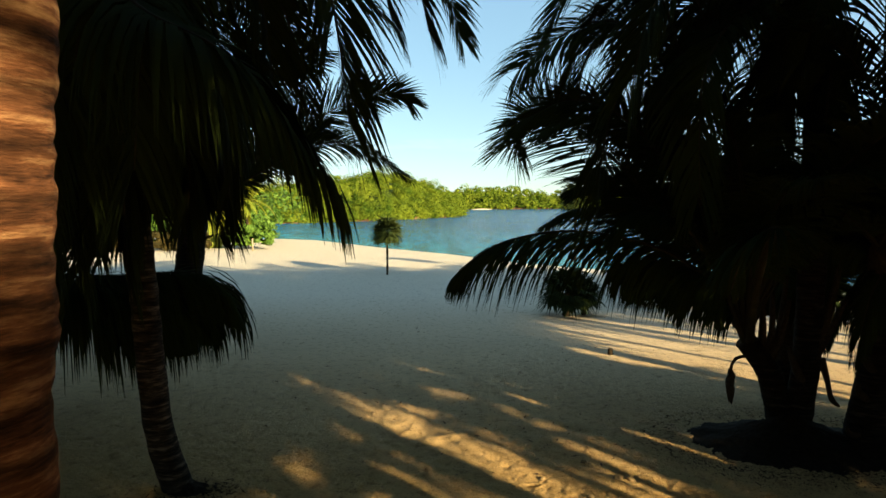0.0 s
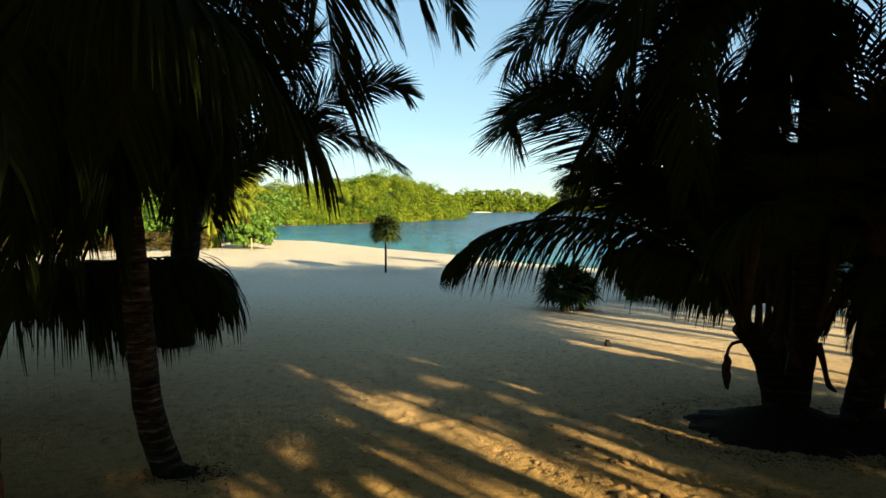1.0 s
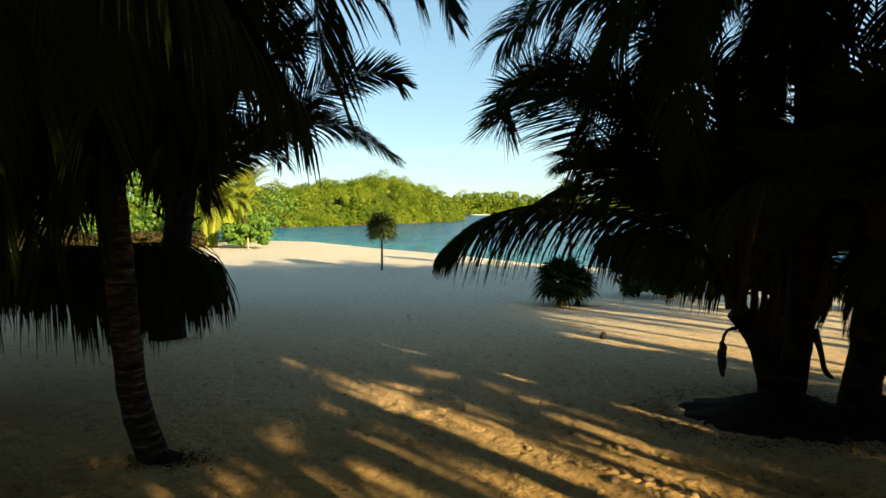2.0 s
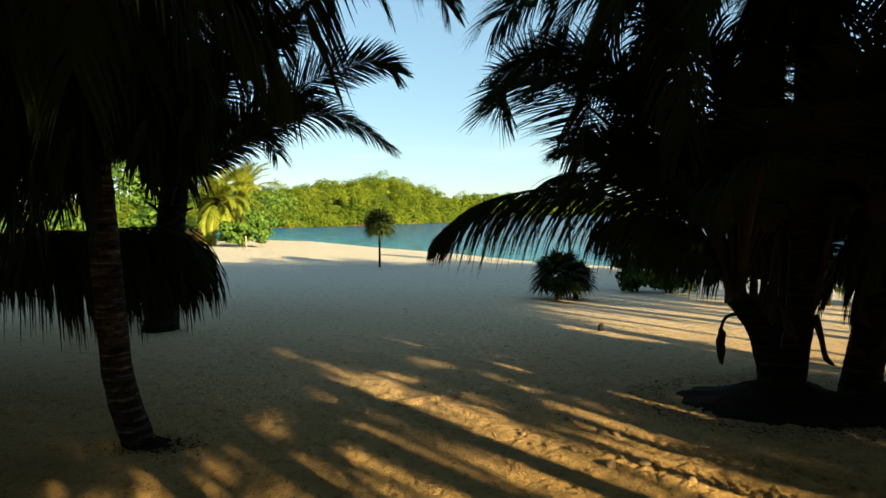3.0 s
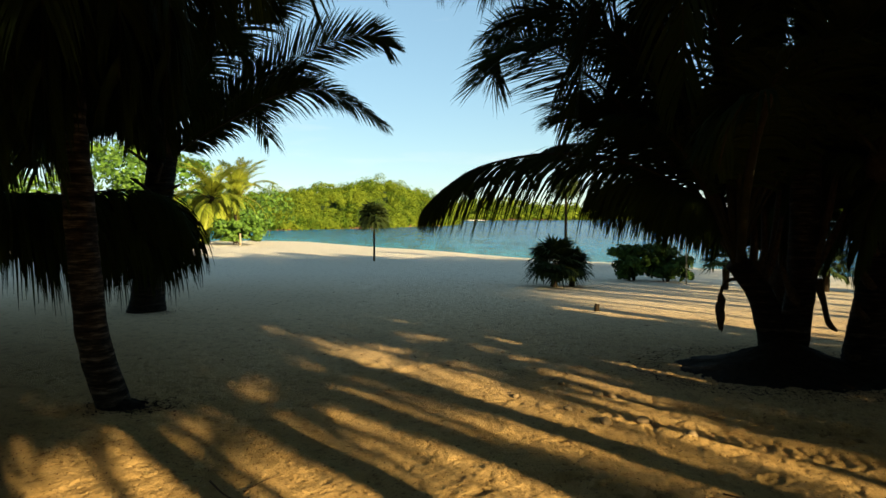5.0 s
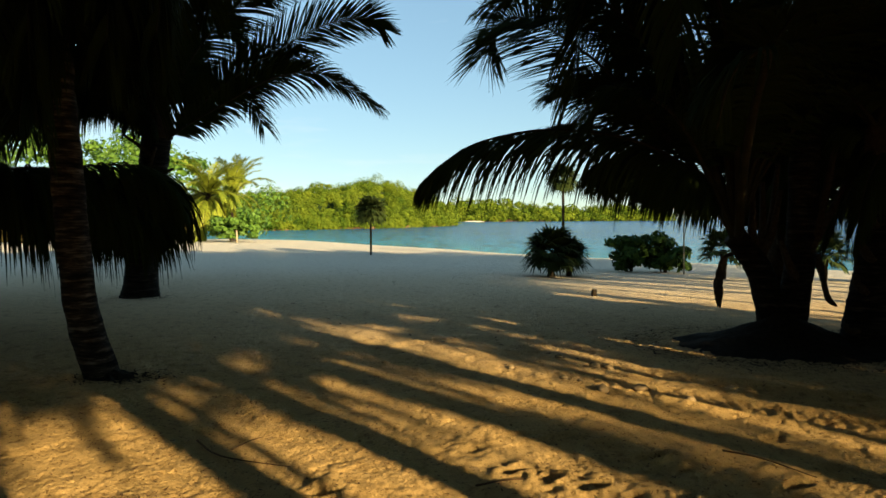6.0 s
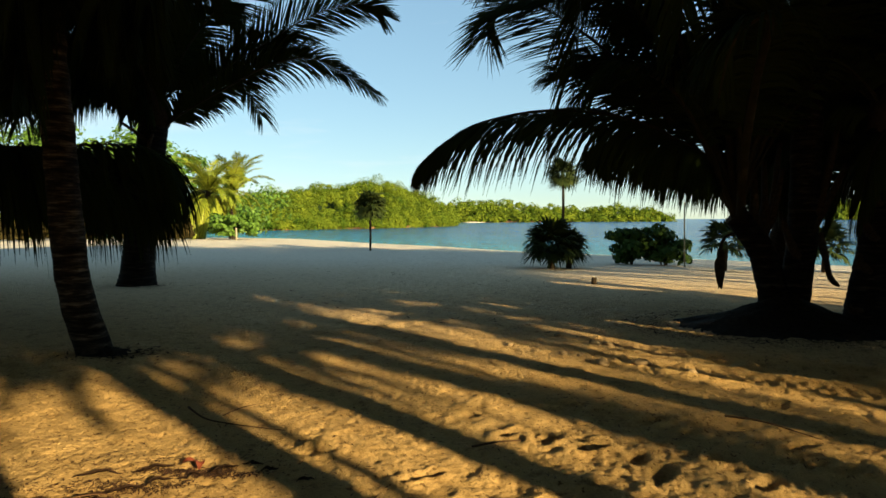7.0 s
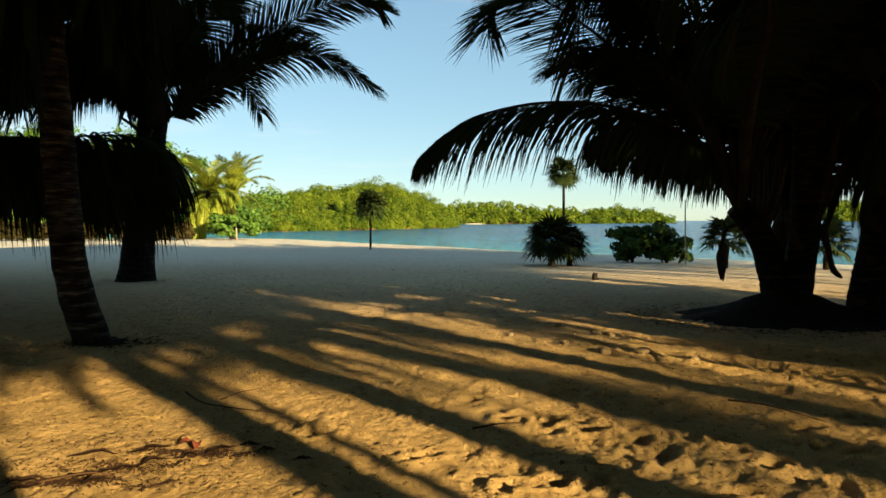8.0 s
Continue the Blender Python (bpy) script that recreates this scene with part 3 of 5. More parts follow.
left_palm = palm((-2.9, 5.93, 0.0), [(0.07, 0, -0.1), (0.03, 0, 0.05), (-0.1, 0, 0.5), (-0.17, 0, 1.1), (-0.21, 0, 1.9), (-0.27, 0, 3.0), (-0.2, 0, 4.3), (-0.1, 0, 5.7)], 0.15, 0.12,
                 "curved coconut palm with pale trunk rings and hanging fronds", 22, 0, flare=1.9)
o = (-2.9, 5.93, 0.0)
crown(left_palm, Vector((-0.1, 0, 5.7)), 34, rnd, scale=1.1, elevations=(50, 25, 0, 0))
crown(left_palm, Vector((-0.22, 0, 4.4)), 22, rnd, scale=0.6, elevations=(-30,))
crown(left_palm, Vector((-0.22, 0, 4.3)), 34, rnd, scale=0.85, elevations=(-30,), gaps=((-105, 135),))
frond(left_palm, [(-3.0, 5.9, 5.6), (-2.6, 4.7, 5.05), (-1.85, 3.5, 4.05), (-1.2, 3.2, 3.65), (-0.8, 3.3, 3.15)], o, reach=1.1, droop=2.2, seed=2, pairs=140)
frond(left_palm, [(-3.05, 5.9, 5.6), (-3.0, 4.4, 4.7), (-2.6, 3.6, 3.7), (-2.35, 3.3, 2.9)], o, reach=1.0, droop=2.2, seed=3)
frond(left_palm, [(-3.05, 5.9, 5.5), (-4.0, 5.2, 4.4), (-4.3, 4.9, 3.1), (-4.4, 4.8, 2.2)], o, reach=0.95, droop=2.0, seed=5)
for i, (x, y) in enumerate(((-3.6, 5.0), (-3.25, 5.1), (-2.95, 5.3))):
    frond(left_palm, [(-3.05, 5.9, 5.5), (x + 0.05, (y + 5.9) / 2, 4.75), (x, y, 3.6), (x + 0.05, y - 0.05, 2.2)], o, reach=1.0, droop=2.2, seed=90 + i, rag=0.4)

for i, (x, y, z) in enumerate(((-4.7, 5.3, 2.55), (-4.3, 4.9, 2.45), (-3.9, 5.5, 2.3), (-3.55, 5.2, 2.35), (-5.0, 6.0, 2.6), (-4.5, 6.4, 2.5), (-3.7, 6.5, 2.5), (-3.1, 6.6, 2.6), (-5.3, 5.4, 2.9), (-2.5, 6.5, 3.0), (-2.9, 5.4, 2.4), (-2.5, 5.6, 2.5), (-2.75, 5.0, 2.35), (-2.35, 5.3, 2.4), (-3.15, 5.6, 2.3), (-2.1, 5.6, 2.55))):
    frond(left_palm, [(-3.05, 5.93, 5.5), ((x - 3.05) / 2 - 0.15, (y + 5.93) / 2, 5.25), (x, y, z + 1.1), (x - 0.02, y, z + 0.3)], o, reach=0.85, droop=2.4, seed=320 + i, pairs=120, rag=0.4)

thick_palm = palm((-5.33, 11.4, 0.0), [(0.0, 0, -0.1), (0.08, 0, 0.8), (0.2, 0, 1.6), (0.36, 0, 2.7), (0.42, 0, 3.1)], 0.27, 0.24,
                  "stout dark coconut palm with a short trunk and arching fronds", 23, 0, flare=1.45, bark=M_BARK_SHADE)
o = (-5.33, 11.4, 0.0)
crown(thick_palm, Vector((0.42, 0, 3.1)), 34, rnd, scale=1.15, elevations=(75, 75, 50), skip=(300, 430))
frond(thick_palm, [(-4.85, 11.4, 2.75), (-4.3, 11.3, 3.25), (-3.61, 11.2, 3.78), (-2.82, 11.2, 4.27), (-1.92, 11.2, 4.76), (-1.15, 11.2, 4.9), (-0.8, 11.2, 4.7)], o, reach=0.85, droop=0.2, lift=0.1, seed=7, pairs=205, twist=58, tip=0.42, wide=0.031)
frond(thick_palm, [(-4.85, 11.4, 2.75), (-4.4, 11.3, 3.05), (-3.6, 11.3, 3.5), (-2.8, 11.3, 3.9), (-2.1, 11.3, 4.0), (-1.5, 11.3, 3.75), (-0.93, 11.3, 3.37)], o, reach=0.85, droop=0.9, seed=8, pairs=190, twist=30, tip=0.35, wide=0.031)
frond(thick_palm, [(-4.9, 11.4, 3.1), (-4.0, 11.2, 5.0), (-2.4, 11.0, 6.75), (-0.9, 10.8, 7.1), (-0.25, 10.8, 6.75), (0.0, 10.8, 6.1), (0.1, 10.8, 5.75)], o, twist=40, reach=0.9, droop=0.5, seed=9, pairs=140)
frond(thick_palm, [(-4.9, 11.4, 3.1), (-4.2, 11.2, 5.0), (-3.0, 11.0, 6.4), (-1.9, 10.9, 6.6), (-1.2, 10.9, 6.1), (-0.95, 10.9, 5.65)], o, reach=0.7, droop=1.0, seed=10, pairs=110)
frond(thick_palm, [(-4.9, 11.4, 3.1), (-4.2, 11.3, 4.3), (-3.3, 11.2, 5.2), (-2.5, 11.1, 5.6)], o, twist=40, reach=1.0, droop=0.5, seed=11)

frond(thick_palm, [(-4.85, 11.4, 2.75), (-4.2, 11.35, 3.3), (-3.5, 11.3, 3.78), (-2.9, 11.3, 4.1), (-2.5, 11.3, 4.22)], o, reach=0.8, droop=0.4, seed=41, pairs=160, twist=45, wide=0.031, bare=0.08)
# fronds that arch away from the stout trunk towards the open side of the grove, leaflets hanging
for i, (ax, ay, top, out) in enumerate([(-8.3, 11.0, 4.25, 3.45), (-7.9, 10.2, 4.4, 3.6), (-7.2, 9.4, 4.5, 3.7), (-6.3, 8.9, 4.7, 3.9), (-8.5, 11.9, 4.6, 3.9), (-7.6, 12.9, 4.4, 3.5), (-6.6, 13.6, 4.6, 3.7), (-8.0, 10.8, 5.3, 4.7), (-7.2, 10.0, 5.6, 5.0),
                                          (-5.4, 8.7, 5.0, 4.3), (-8.6, 12.4, 5.5, 4.8), (-6.5, 10.8, 4.1, 3.2), (-6.0, 10.2, 4.2, 3.4), (-6.9, 11.3, 4.3, 3.3), (-5.7, 10.6, 4.3, 3.7), (-4.9, 13.4, 4.9, 4.2), (-3.9, 13.0, 5.6, 5.3), (-4.2, 9.4, 6.0, 5.7)]):
    cx, cy = -4.92, 11.4
    frond(thick_palm, [(cx, cy, 2.95), (cx + (ax - cx) * 0.22, cy + (ay - cy) * 0.22, 2.95 + (top - 2.95) * 0.65), (cx + (ax - cx) * 0.5, cy + (ay - cy) * 0.5, top), (cx + (ax - cx) * 0.78, cy + (ay - cy) * 0.78, top * 0.7 + out * 0.3), (ax, ay, out - 0.25)], o,
          reach=1.0, droop=1.5, seed=300 + i, pairs=150, wide=0.036, rag=0.25)
for i, (ax, ay, top) in enumerate([(-6.9, 10.8, 3.75), (-6.5, 10.2, 3.85), (-6.9, 11.9, 3.7), (-5.9, 9.8, 3.95), (-7.6, 11.3, 3.8), (-8.2, 10.9, 3.7), (-7.4, 10.4, 3.75)]):
    frond(thick_palm, [(cx, cy, 2.9), (cx - 0.3, cy + (ay - cy) * 0.2, top - 0.35), (cx + (ax - cx) * 0.45, cy + (ay - cy) * 0.5, top), (cx + (ax - cx) * 0.75, cy + (ay - cy) * 0.8, top - 0.12), (ax, ay, top - 0.6)], o, reach=1.05, droop=2.6, seed=340 + i, pairs=150, bare=0.05, rag=0.4)
for i, (dx, dz, ln) in enumerate([(-0.3, 2.75, 0.5), (-0.26, 2.3, 0.42), (0.1, 2.55, 0.45), (0.33, 2.2, 0.35)]):
    x0 = -0.0 + 0.14 * dz
    v, f = tube(spline([(x0, -0.2, dz - 0.2), (x0 + dx * 0.8, -0.26, dz), (x0 + dx * 1.5, -0.28, dz + ln * 0.3)], 8), [0.075, 0.07, 0.06, 0.055, 0.05, 0.045, 0.045, 0.04, 0.03], 7, 0.6)
    part("frond_stub", mesh_of("frond_stub", v, f, M_FIBRE), thick_palm, "broken stub of an old frond")

low_palm = palm((-6.3, 7.3, 0.0), [(0, 0, -0.1), (0.05, 0, 0.6), (0.1, 0, 1.2)], 0.16, 0.14, "low young coconut palm beside the curved trunk", 24, 0)
o = (-6.3, 7.3, 0.0)
crown(low_palm, Vector((0.1, 0, 1.2)), 22, rnd, scale=1.0, elevations=(75, 75, 50), skip=(205, 450))
frond(low_palm, [(-6.2, 7.3, 1.25), (-5.3, 7.3, 1.75), (-4.3, 7.35, 1.97), (-3.4, 7.4, 2.03), (-3.0, 7.4, 1.92), (-2.78, 7.4, 1.65)], o, reach=1.3, droop=3.4, seed=12, pairs=130, wide=0.042, rag=0.8)
frond(low_palm, [(-6.2, 7.3, 1.25), (-5.3, 7.7, 1.72), (-4.3, 7.9, 1.92), (-3.6, 7.9, 1.9), (-3.15, 7.9, 1.7)], o, reach=1.2, droop=3.2, seed=13, pairs=150, wide=0.042, rag=0.8)
for i, (ya, za, xe) in enumerate(((7.0, 1.92, -3.4), (8.3, 1.9, -3.3), (7.15, 1.97, -3.25), (7.6, 1.85, -3.2), (6.9, 1.98, -3.9), (7.3, 2.0, -3.7), (8.8, 1.85, -3.8))):
    frond(low_palm, [(-6.2, 7.3, 1.25), (-5.4, (ya + 7.3) / 2, za - 0.15), (-4.5, ya, za), (xe - 0.45, ya, za - 0.08), (xe, ya, za - 0.4)], o, reach=1.25 if xe > -3.5 else 1.7, droop=3.4, seed=70 + i, pairs=100 if xe > -3.5 else 150, wide=0.042, rag=0.5)

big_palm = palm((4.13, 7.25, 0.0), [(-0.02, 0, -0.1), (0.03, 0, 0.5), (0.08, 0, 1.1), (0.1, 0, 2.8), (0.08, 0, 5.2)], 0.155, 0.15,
                "tall dark coconut palm rising from a clump of fronds", 25, 0, flare=1.3, bark=M_BARK_SHADE)
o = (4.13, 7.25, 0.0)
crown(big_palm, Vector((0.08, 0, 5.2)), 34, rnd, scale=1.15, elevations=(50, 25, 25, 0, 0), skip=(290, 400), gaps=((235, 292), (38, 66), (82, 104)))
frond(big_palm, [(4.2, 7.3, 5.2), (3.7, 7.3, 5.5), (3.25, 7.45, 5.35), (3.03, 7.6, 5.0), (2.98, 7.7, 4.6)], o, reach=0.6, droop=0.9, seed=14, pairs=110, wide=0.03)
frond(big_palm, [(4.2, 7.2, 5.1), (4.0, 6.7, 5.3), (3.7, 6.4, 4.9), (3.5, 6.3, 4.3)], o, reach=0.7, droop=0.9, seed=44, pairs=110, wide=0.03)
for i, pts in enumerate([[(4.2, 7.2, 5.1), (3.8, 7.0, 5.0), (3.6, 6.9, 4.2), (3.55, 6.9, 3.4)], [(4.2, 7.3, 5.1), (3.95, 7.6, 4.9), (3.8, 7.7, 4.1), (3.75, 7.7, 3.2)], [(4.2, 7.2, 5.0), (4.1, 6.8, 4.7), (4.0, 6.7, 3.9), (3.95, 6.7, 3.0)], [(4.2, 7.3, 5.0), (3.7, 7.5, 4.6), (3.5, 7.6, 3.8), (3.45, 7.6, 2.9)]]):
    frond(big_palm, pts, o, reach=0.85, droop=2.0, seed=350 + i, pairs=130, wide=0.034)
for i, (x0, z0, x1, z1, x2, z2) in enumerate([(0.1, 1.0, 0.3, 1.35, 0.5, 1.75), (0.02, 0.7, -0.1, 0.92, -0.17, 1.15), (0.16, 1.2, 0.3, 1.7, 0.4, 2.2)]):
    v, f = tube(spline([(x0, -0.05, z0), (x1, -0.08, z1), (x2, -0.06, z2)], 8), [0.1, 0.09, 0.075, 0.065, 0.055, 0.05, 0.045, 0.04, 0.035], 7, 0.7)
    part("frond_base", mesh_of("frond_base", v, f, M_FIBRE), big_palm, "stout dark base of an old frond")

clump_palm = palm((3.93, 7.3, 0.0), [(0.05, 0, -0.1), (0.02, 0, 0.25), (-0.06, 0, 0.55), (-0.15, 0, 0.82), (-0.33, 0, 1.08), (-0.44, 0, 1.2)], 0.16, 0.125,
                  "leaning dark coconut palm with low sweeping fronds", 26, 0, flare=1.25, heart=False, bark=M_BARK_SHADE)
o = (3.93, 7.3, 0.0)
crown(clump_palm, Vector((-0.42, 0, 1.2)), 30, rnd, KIT_BARE, scale=1.1, elevations=(75,), skip=(125, 255))
for i, (pts, reach, droop, lift) in enumerate([
        ([(3.5, 7.3, 1.15), (3.3, 7.4, 1.6), (2.9, 7.6, 2.1), (2.3, 7.8, 2.38), (1.5, 8.1, 2.5), (0.72, 8.2, 2.37), (0.3, 8.25, 2.15), (0.06, 8.25, 1.96)], 1.4, 2.4, 0.0),
        ([(3.5, 7.3, 1.2), (3.26, 7.5, 1.78), (2.91, 7.8, 2.36), (2.58, 8.1, 2.91), (2.18, 8.5, 3.48), (1.62, 8.9, 4.02), (1.22, 9.1, 4.2), (0.99, 9.25, 4.06), (0.88, 9.3, 3.78)], 1.15, 0.22, 0.1),
        ([(3.5, 7.3, 1.2), (3.15, 7.3, 2.3), (2.75, 7.35, 3.4), (2.55, 7.4, 4.3), (2.25, 7.45, 4.85), (1.75, 7.5, 5.05), (1.15, 7.55, 4.82), (0.78, 7.6, 4.52)], 1.1, 1.0, 0.2),
        ([(3.5, 7.3, 1.2), (3.1, 7.5, 1.9), (2.66, 8.6, 2.44), (2.34, 9.2, 2.71), (1.91, 9.6, 2.77), (1.5, 10.0, 2.55)], 0.9, 1.1, 0.1),
        ([(3.5, 7.3, 1.2), (3.1, 7.8, 2.2), (2.6, 8.2, 2.8), (2.2, 8.5, 3.1), (1.85, 8.7, 3.12)], 0.9, 0.6, 0.2),
        ([(3.5, 7.2, 1.2), (3.3, 6.7, 1.85), (3.05, 6.0, 2.4), (2.74, 5.2, 2.64), (2.56, 5.15, 2.6), (2.47, 5.25, 2.45), (2.45, 5.4, 2.1)], 0.8, 1.4, 0.2),
        ([(3.5, 7.2, 1.2), (3.3, 6.9, 2.4), (2.95, 6.6, 3.6), (2.5, 6.5, 3.9)], 0.9, 1.0, 0.2),
        ([(3.5, 7.3, 1.2), (3.1, 7.8, 2.6), (2.6, 8.2, 3.6), (1.95, 8.6, 4.05), (1.35, 8.8, 3.95)], 1.0, 0.5, 0.2),
        ([(3.5, 7.3, 1.2), (2.9, 7.35, 3.0), (2.7, 7.4, 4.4), (2.4, 7.5, 5.4), (1.8, 7.6, 5.75), (1.35, 7.8, 5.4), (1.2, 7.9, 5.0)], 0.95, 0.7, 0.2),
        ([(3.5, 7.3, 1.2), (3.0, 7.4, 2.4), (2.6, 7.5, 3.3), (2.0, 7.6, 3.95), (1.4, 7.7, 4.15), (0.9, 7.8, 3.95)], 0.95, 0.9, 0.2),
        ([(3.5, 7.3, 1.2), (3.1, 7.2, 2.0), (2.7, 7.1, 2.55), (2.2, 7.0, 2.75), (1.9, 7.0, 2.6)], 0.95, 1.0, 0.2),
        ([(3.5, 7.3, 1.2), (3.3, 7.4, 1.75), (3.0, 7.5, 2.02), (2.6, 7.7, 2.14), (2.2, 7.9, 2.1)], 1.1, 2.6, 0.0),
        ([(3.5, 7.3, 1.2), (3.38, 7.4, 1.6), (3.15, 7.5, 1.86), (2.8, 7.6, 1.92)], 0.95, 2.6, 0.0),
        ([(3.5, 7.3, 1.2), (3.2, 7.1, 3.0), (2.95, 7.0, 4.2), (2.7, 6.9, 5.0), (2.3, 6.8, 5.5)], 0.9, 0.6, 0.2)]):
    frond(clump_palm, pts, o, reach=reach, droop=droop, lift=lift, seed=15 + i, pairs=190 if i < 3 else 160, wide=0.032, thick=0.05, bare=0.22 if i != 5 else 0.3, ease=(0.5 if i == 0 else 0), sweep=(30, -28, -20, 8, 0, 0, 0, 0, 0, 0, 0, 8, 0, 0)[i],
          twist=(18, 55, 40, 10, 35, 0, 20, 40, 45, 45, 15, 0, 0, 30)[i], tip=(0.3, 0.72, 0.65, 0.4, 0.6, 0.2, 0.6, 0.6, 0.55, 0.5, 0.5, 0.5, 0.5, 0.6)[i])
for x1, y1, z1, x2, y2, z2 in [(-0.1, 0.03, 1.3, -0.1, 0.06, 1.8), (0.0, 0.05, 1.35, 0.08, 0.08, 2.0), (-0.25, -0.04, 1.45, -0.3, -0.06, 2.0), (-0.4, 0.0, 1.4, -0.55, 0.02, 1.75), (-0.48, 0.05, 1.32, -0.72, 0.1, 1.62), (-0.05, -0.06, 1.2, 0.02, -0.1, 1.7)]:
    v, f = tube(spline([(-0.14, 0, 0.8), ((x1 - 0.14) / 2 - 0.04, y1 * 0.5, (0.8 + z1) / 2), (x1, y1, z1), (x2, y2, z2)], 9), [0.11, 0.1, 0.085, 0.075, 0.065, 0.06, 0.052, 0.046, 0.04, 0.034], 7, 0.7)
    part("frond_base", mesh_of("frond_base", v, f, M_FIBRE), clump_palm, "stout dark base of a frond")
v, f, _ = frond_geo([Vector((-0.55, 0.1, 0.86)), Vector((-0.56, 0.12, 0.68)), Vector((-0.54, 0.14, 0.46))], reach=0.17, pairs=14, droop=2.0, seed=4, wide=0.09)
v, f = join((v, f), tube(spline([(-0.2, 0, 1.0), (-0.38, 0.04, 1.0), (-0.52, 0.08, 0.94), (-0.56, 0.12, 0.72)], 8), [0.03, 0.028, 0.026, 0.024, 0.022, 0.02, 0.02, 0.018, 0.018], 6))
part("dead_leaf", mesh_of("dead_leaf", v, f, M_FIBRE), clump_palm, "curled dry brown leaf hanging from the trunk")
v, f = tube(spline([(0.42, -0.1, 1.0), (0.5, -0.1, 0.75), (0.56, -0.1, 0.52), (0.66, -0.1, 0.42)], 10), [0.05, 0.045, 0.04, 0.035, 0.03, 0.03, 0.03, 0.035, 0.03, 0.025, 0.012], 7)
part("dead_stalk", mesh_of("dead_stalk", v, f, M_FIBRE), clump_palm, "broken dry frond stalk hanging down")

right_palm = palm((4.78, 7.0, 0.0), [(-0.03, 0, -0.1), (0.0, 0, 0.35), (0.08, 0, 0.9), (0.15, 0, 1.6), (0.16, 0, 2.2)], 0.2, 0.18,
                  "dark coconut palm with a rough trunk and spreading fronds", 27, 0, flare=1.5, bark=M_BARK_SHADE)
crown(right_palm, Vector((0.16, 0, 2.2)), 16, rnd, scale=1.0, elevations=(75, 50, 50))
o = (4.78, 7.0, 0.0)
frond(right_palm, [(4.8, 7.0, 2.2), (4.9, 6.5, 3.6), (4.95, 5.9, 4.6), (5.0, 5.2, 4.9), (5.0, 4.6, 4.6)], o, reach=1.0, droop=0.3, seed=30, pairs=110)
frond(right_palm, [(4.8, 7.0, 2.2), (4.9, 6.3, 3.0), (4.9, 5.6, 3.5), (4.85, 4.9, 3.5)], o, reach=0.95, droop=0.4, seed=31, pairs=110)
frond(right_palm, [(4.94, 7.0, 2.1), (4.78, 7.3, 2.4), (4.55, 7.6, 2.3), (4.35, 7.9, 1.95)], o, reach=0.85, droop=2.6, seed=140, pairs=100)
frond(right_palm, [(4.94, 7.0, 2.1), (5.0, 7.5, 2.45), (4.85, 8.1, 2.35), (4.7, 8.5, 1.95)], o, reach=0.9, droop=2.4, seed=141, pairs=110)
frond(right_palm, [(4.94, 7.0, 2.1), (5.3, 7.4, 2.5), (5.5, 7.9, 2.35), (5.6, 8.3, 1.9)], o, reach=0.9, droop=2.4, seed=142, pairs=110)
frond(right_palm, [(4.9, 7.0, 2.2), (4.8, 6.9, 3.2), (4.65, 6.8, 4.3), (4.6, 6.7, 5.4), (4.7, 6.6, 6.2)], o, reach=1.35, droop=0.75, lift=0.05, seed=38, pairs=66, twist=85, bare=0.3, wide=0.045, sweep=-22)
frond(right_palm, [(4.9, 7.0, 2.2), (5.1, 6.7, 3.2), (5.35, 6.3, 4.1), (5.5, 5.9, 4.6)], o, reach=1.0, droop=0.8, seed=138, pairs=120, twist=30)
frond(right_palm, [(4.84, 7.0, 2.2), (5.6, 7.4, 3.2), (6.0, 7.6, 4.2), (6.1, 7.7, 5.4)], o, reach=1.3, droop=0.2, lift=0.1, seed=39, pairs=70, twist=70)
frond(right_palm, [(4.94, 7.0, 2.1), (4.84, 6.9, 2.1), (4.66, 6.85, 1.8), (4.56, 6.85, 1.35)], o, reach=0.75, droop=3.0, seed=143, pairs=90)
frond(right_palm, [(4.94, 7.0, 2.1), (4.9, 7.2, 2.05), (4.76, 7.4, 1.7), (4.66, 7.5, 1.25)], o, reach=0.6, droop=3.0, seed=144, pairs=90)
frond(right_palm, [(4.94, 7.0, 2.1), (5.15, 6.9, 2.3), (5.35, 6.85, 2.1), (5.5, 6.85, 1.6)], o, reach=0.75, droop=3.0, seed=145, pairs=90)
for x0, z0, x1, z1, x2, z2 in [(-0.02, 0.95, -0.12, 1.08, -0.17, 1.2), (-0.08, 0.62, -0.17, 0.7, -0.17, 0.8), (-0.12, 0.2, -0.24, 0.2, -0.28, 0.28), (0.2, 0.55, 0.34, 0.68, 0.42, 0.9), (0.0, 1.3, -0.08, 1.45, -0.12, 1.58)]:
    v, f = tube(spline([(x0, -0.08, z0), (x1, -0.1, z1), (x2, -0.08, z2)], 8), [0.085, 0.08, 0.07, 0.065, 0.06, 0.05, 0.045, 0.04, 0.02], 7, 0.6)
    part("frond_stub", mesh_of("frond_stub", v, f, M_FIBRE), right_palm, "ragged stub of an old frond")

back_palm = palm((4.75, 8.7, 0.0), [(0, 0, -0.1), (0.0, 0, 0.4), (0.02, 0, 0.7)], 0.2, 0.17, "short dark coconut palm behind the taller trunks", 29, 0, flare=1.3, bark=M_BARK_SHADE)
crown(back_palm, Vector((0.02, 0, 0.75)), 34, rnd, scale=1.1, elevations=(75,), skip=(140, 220))

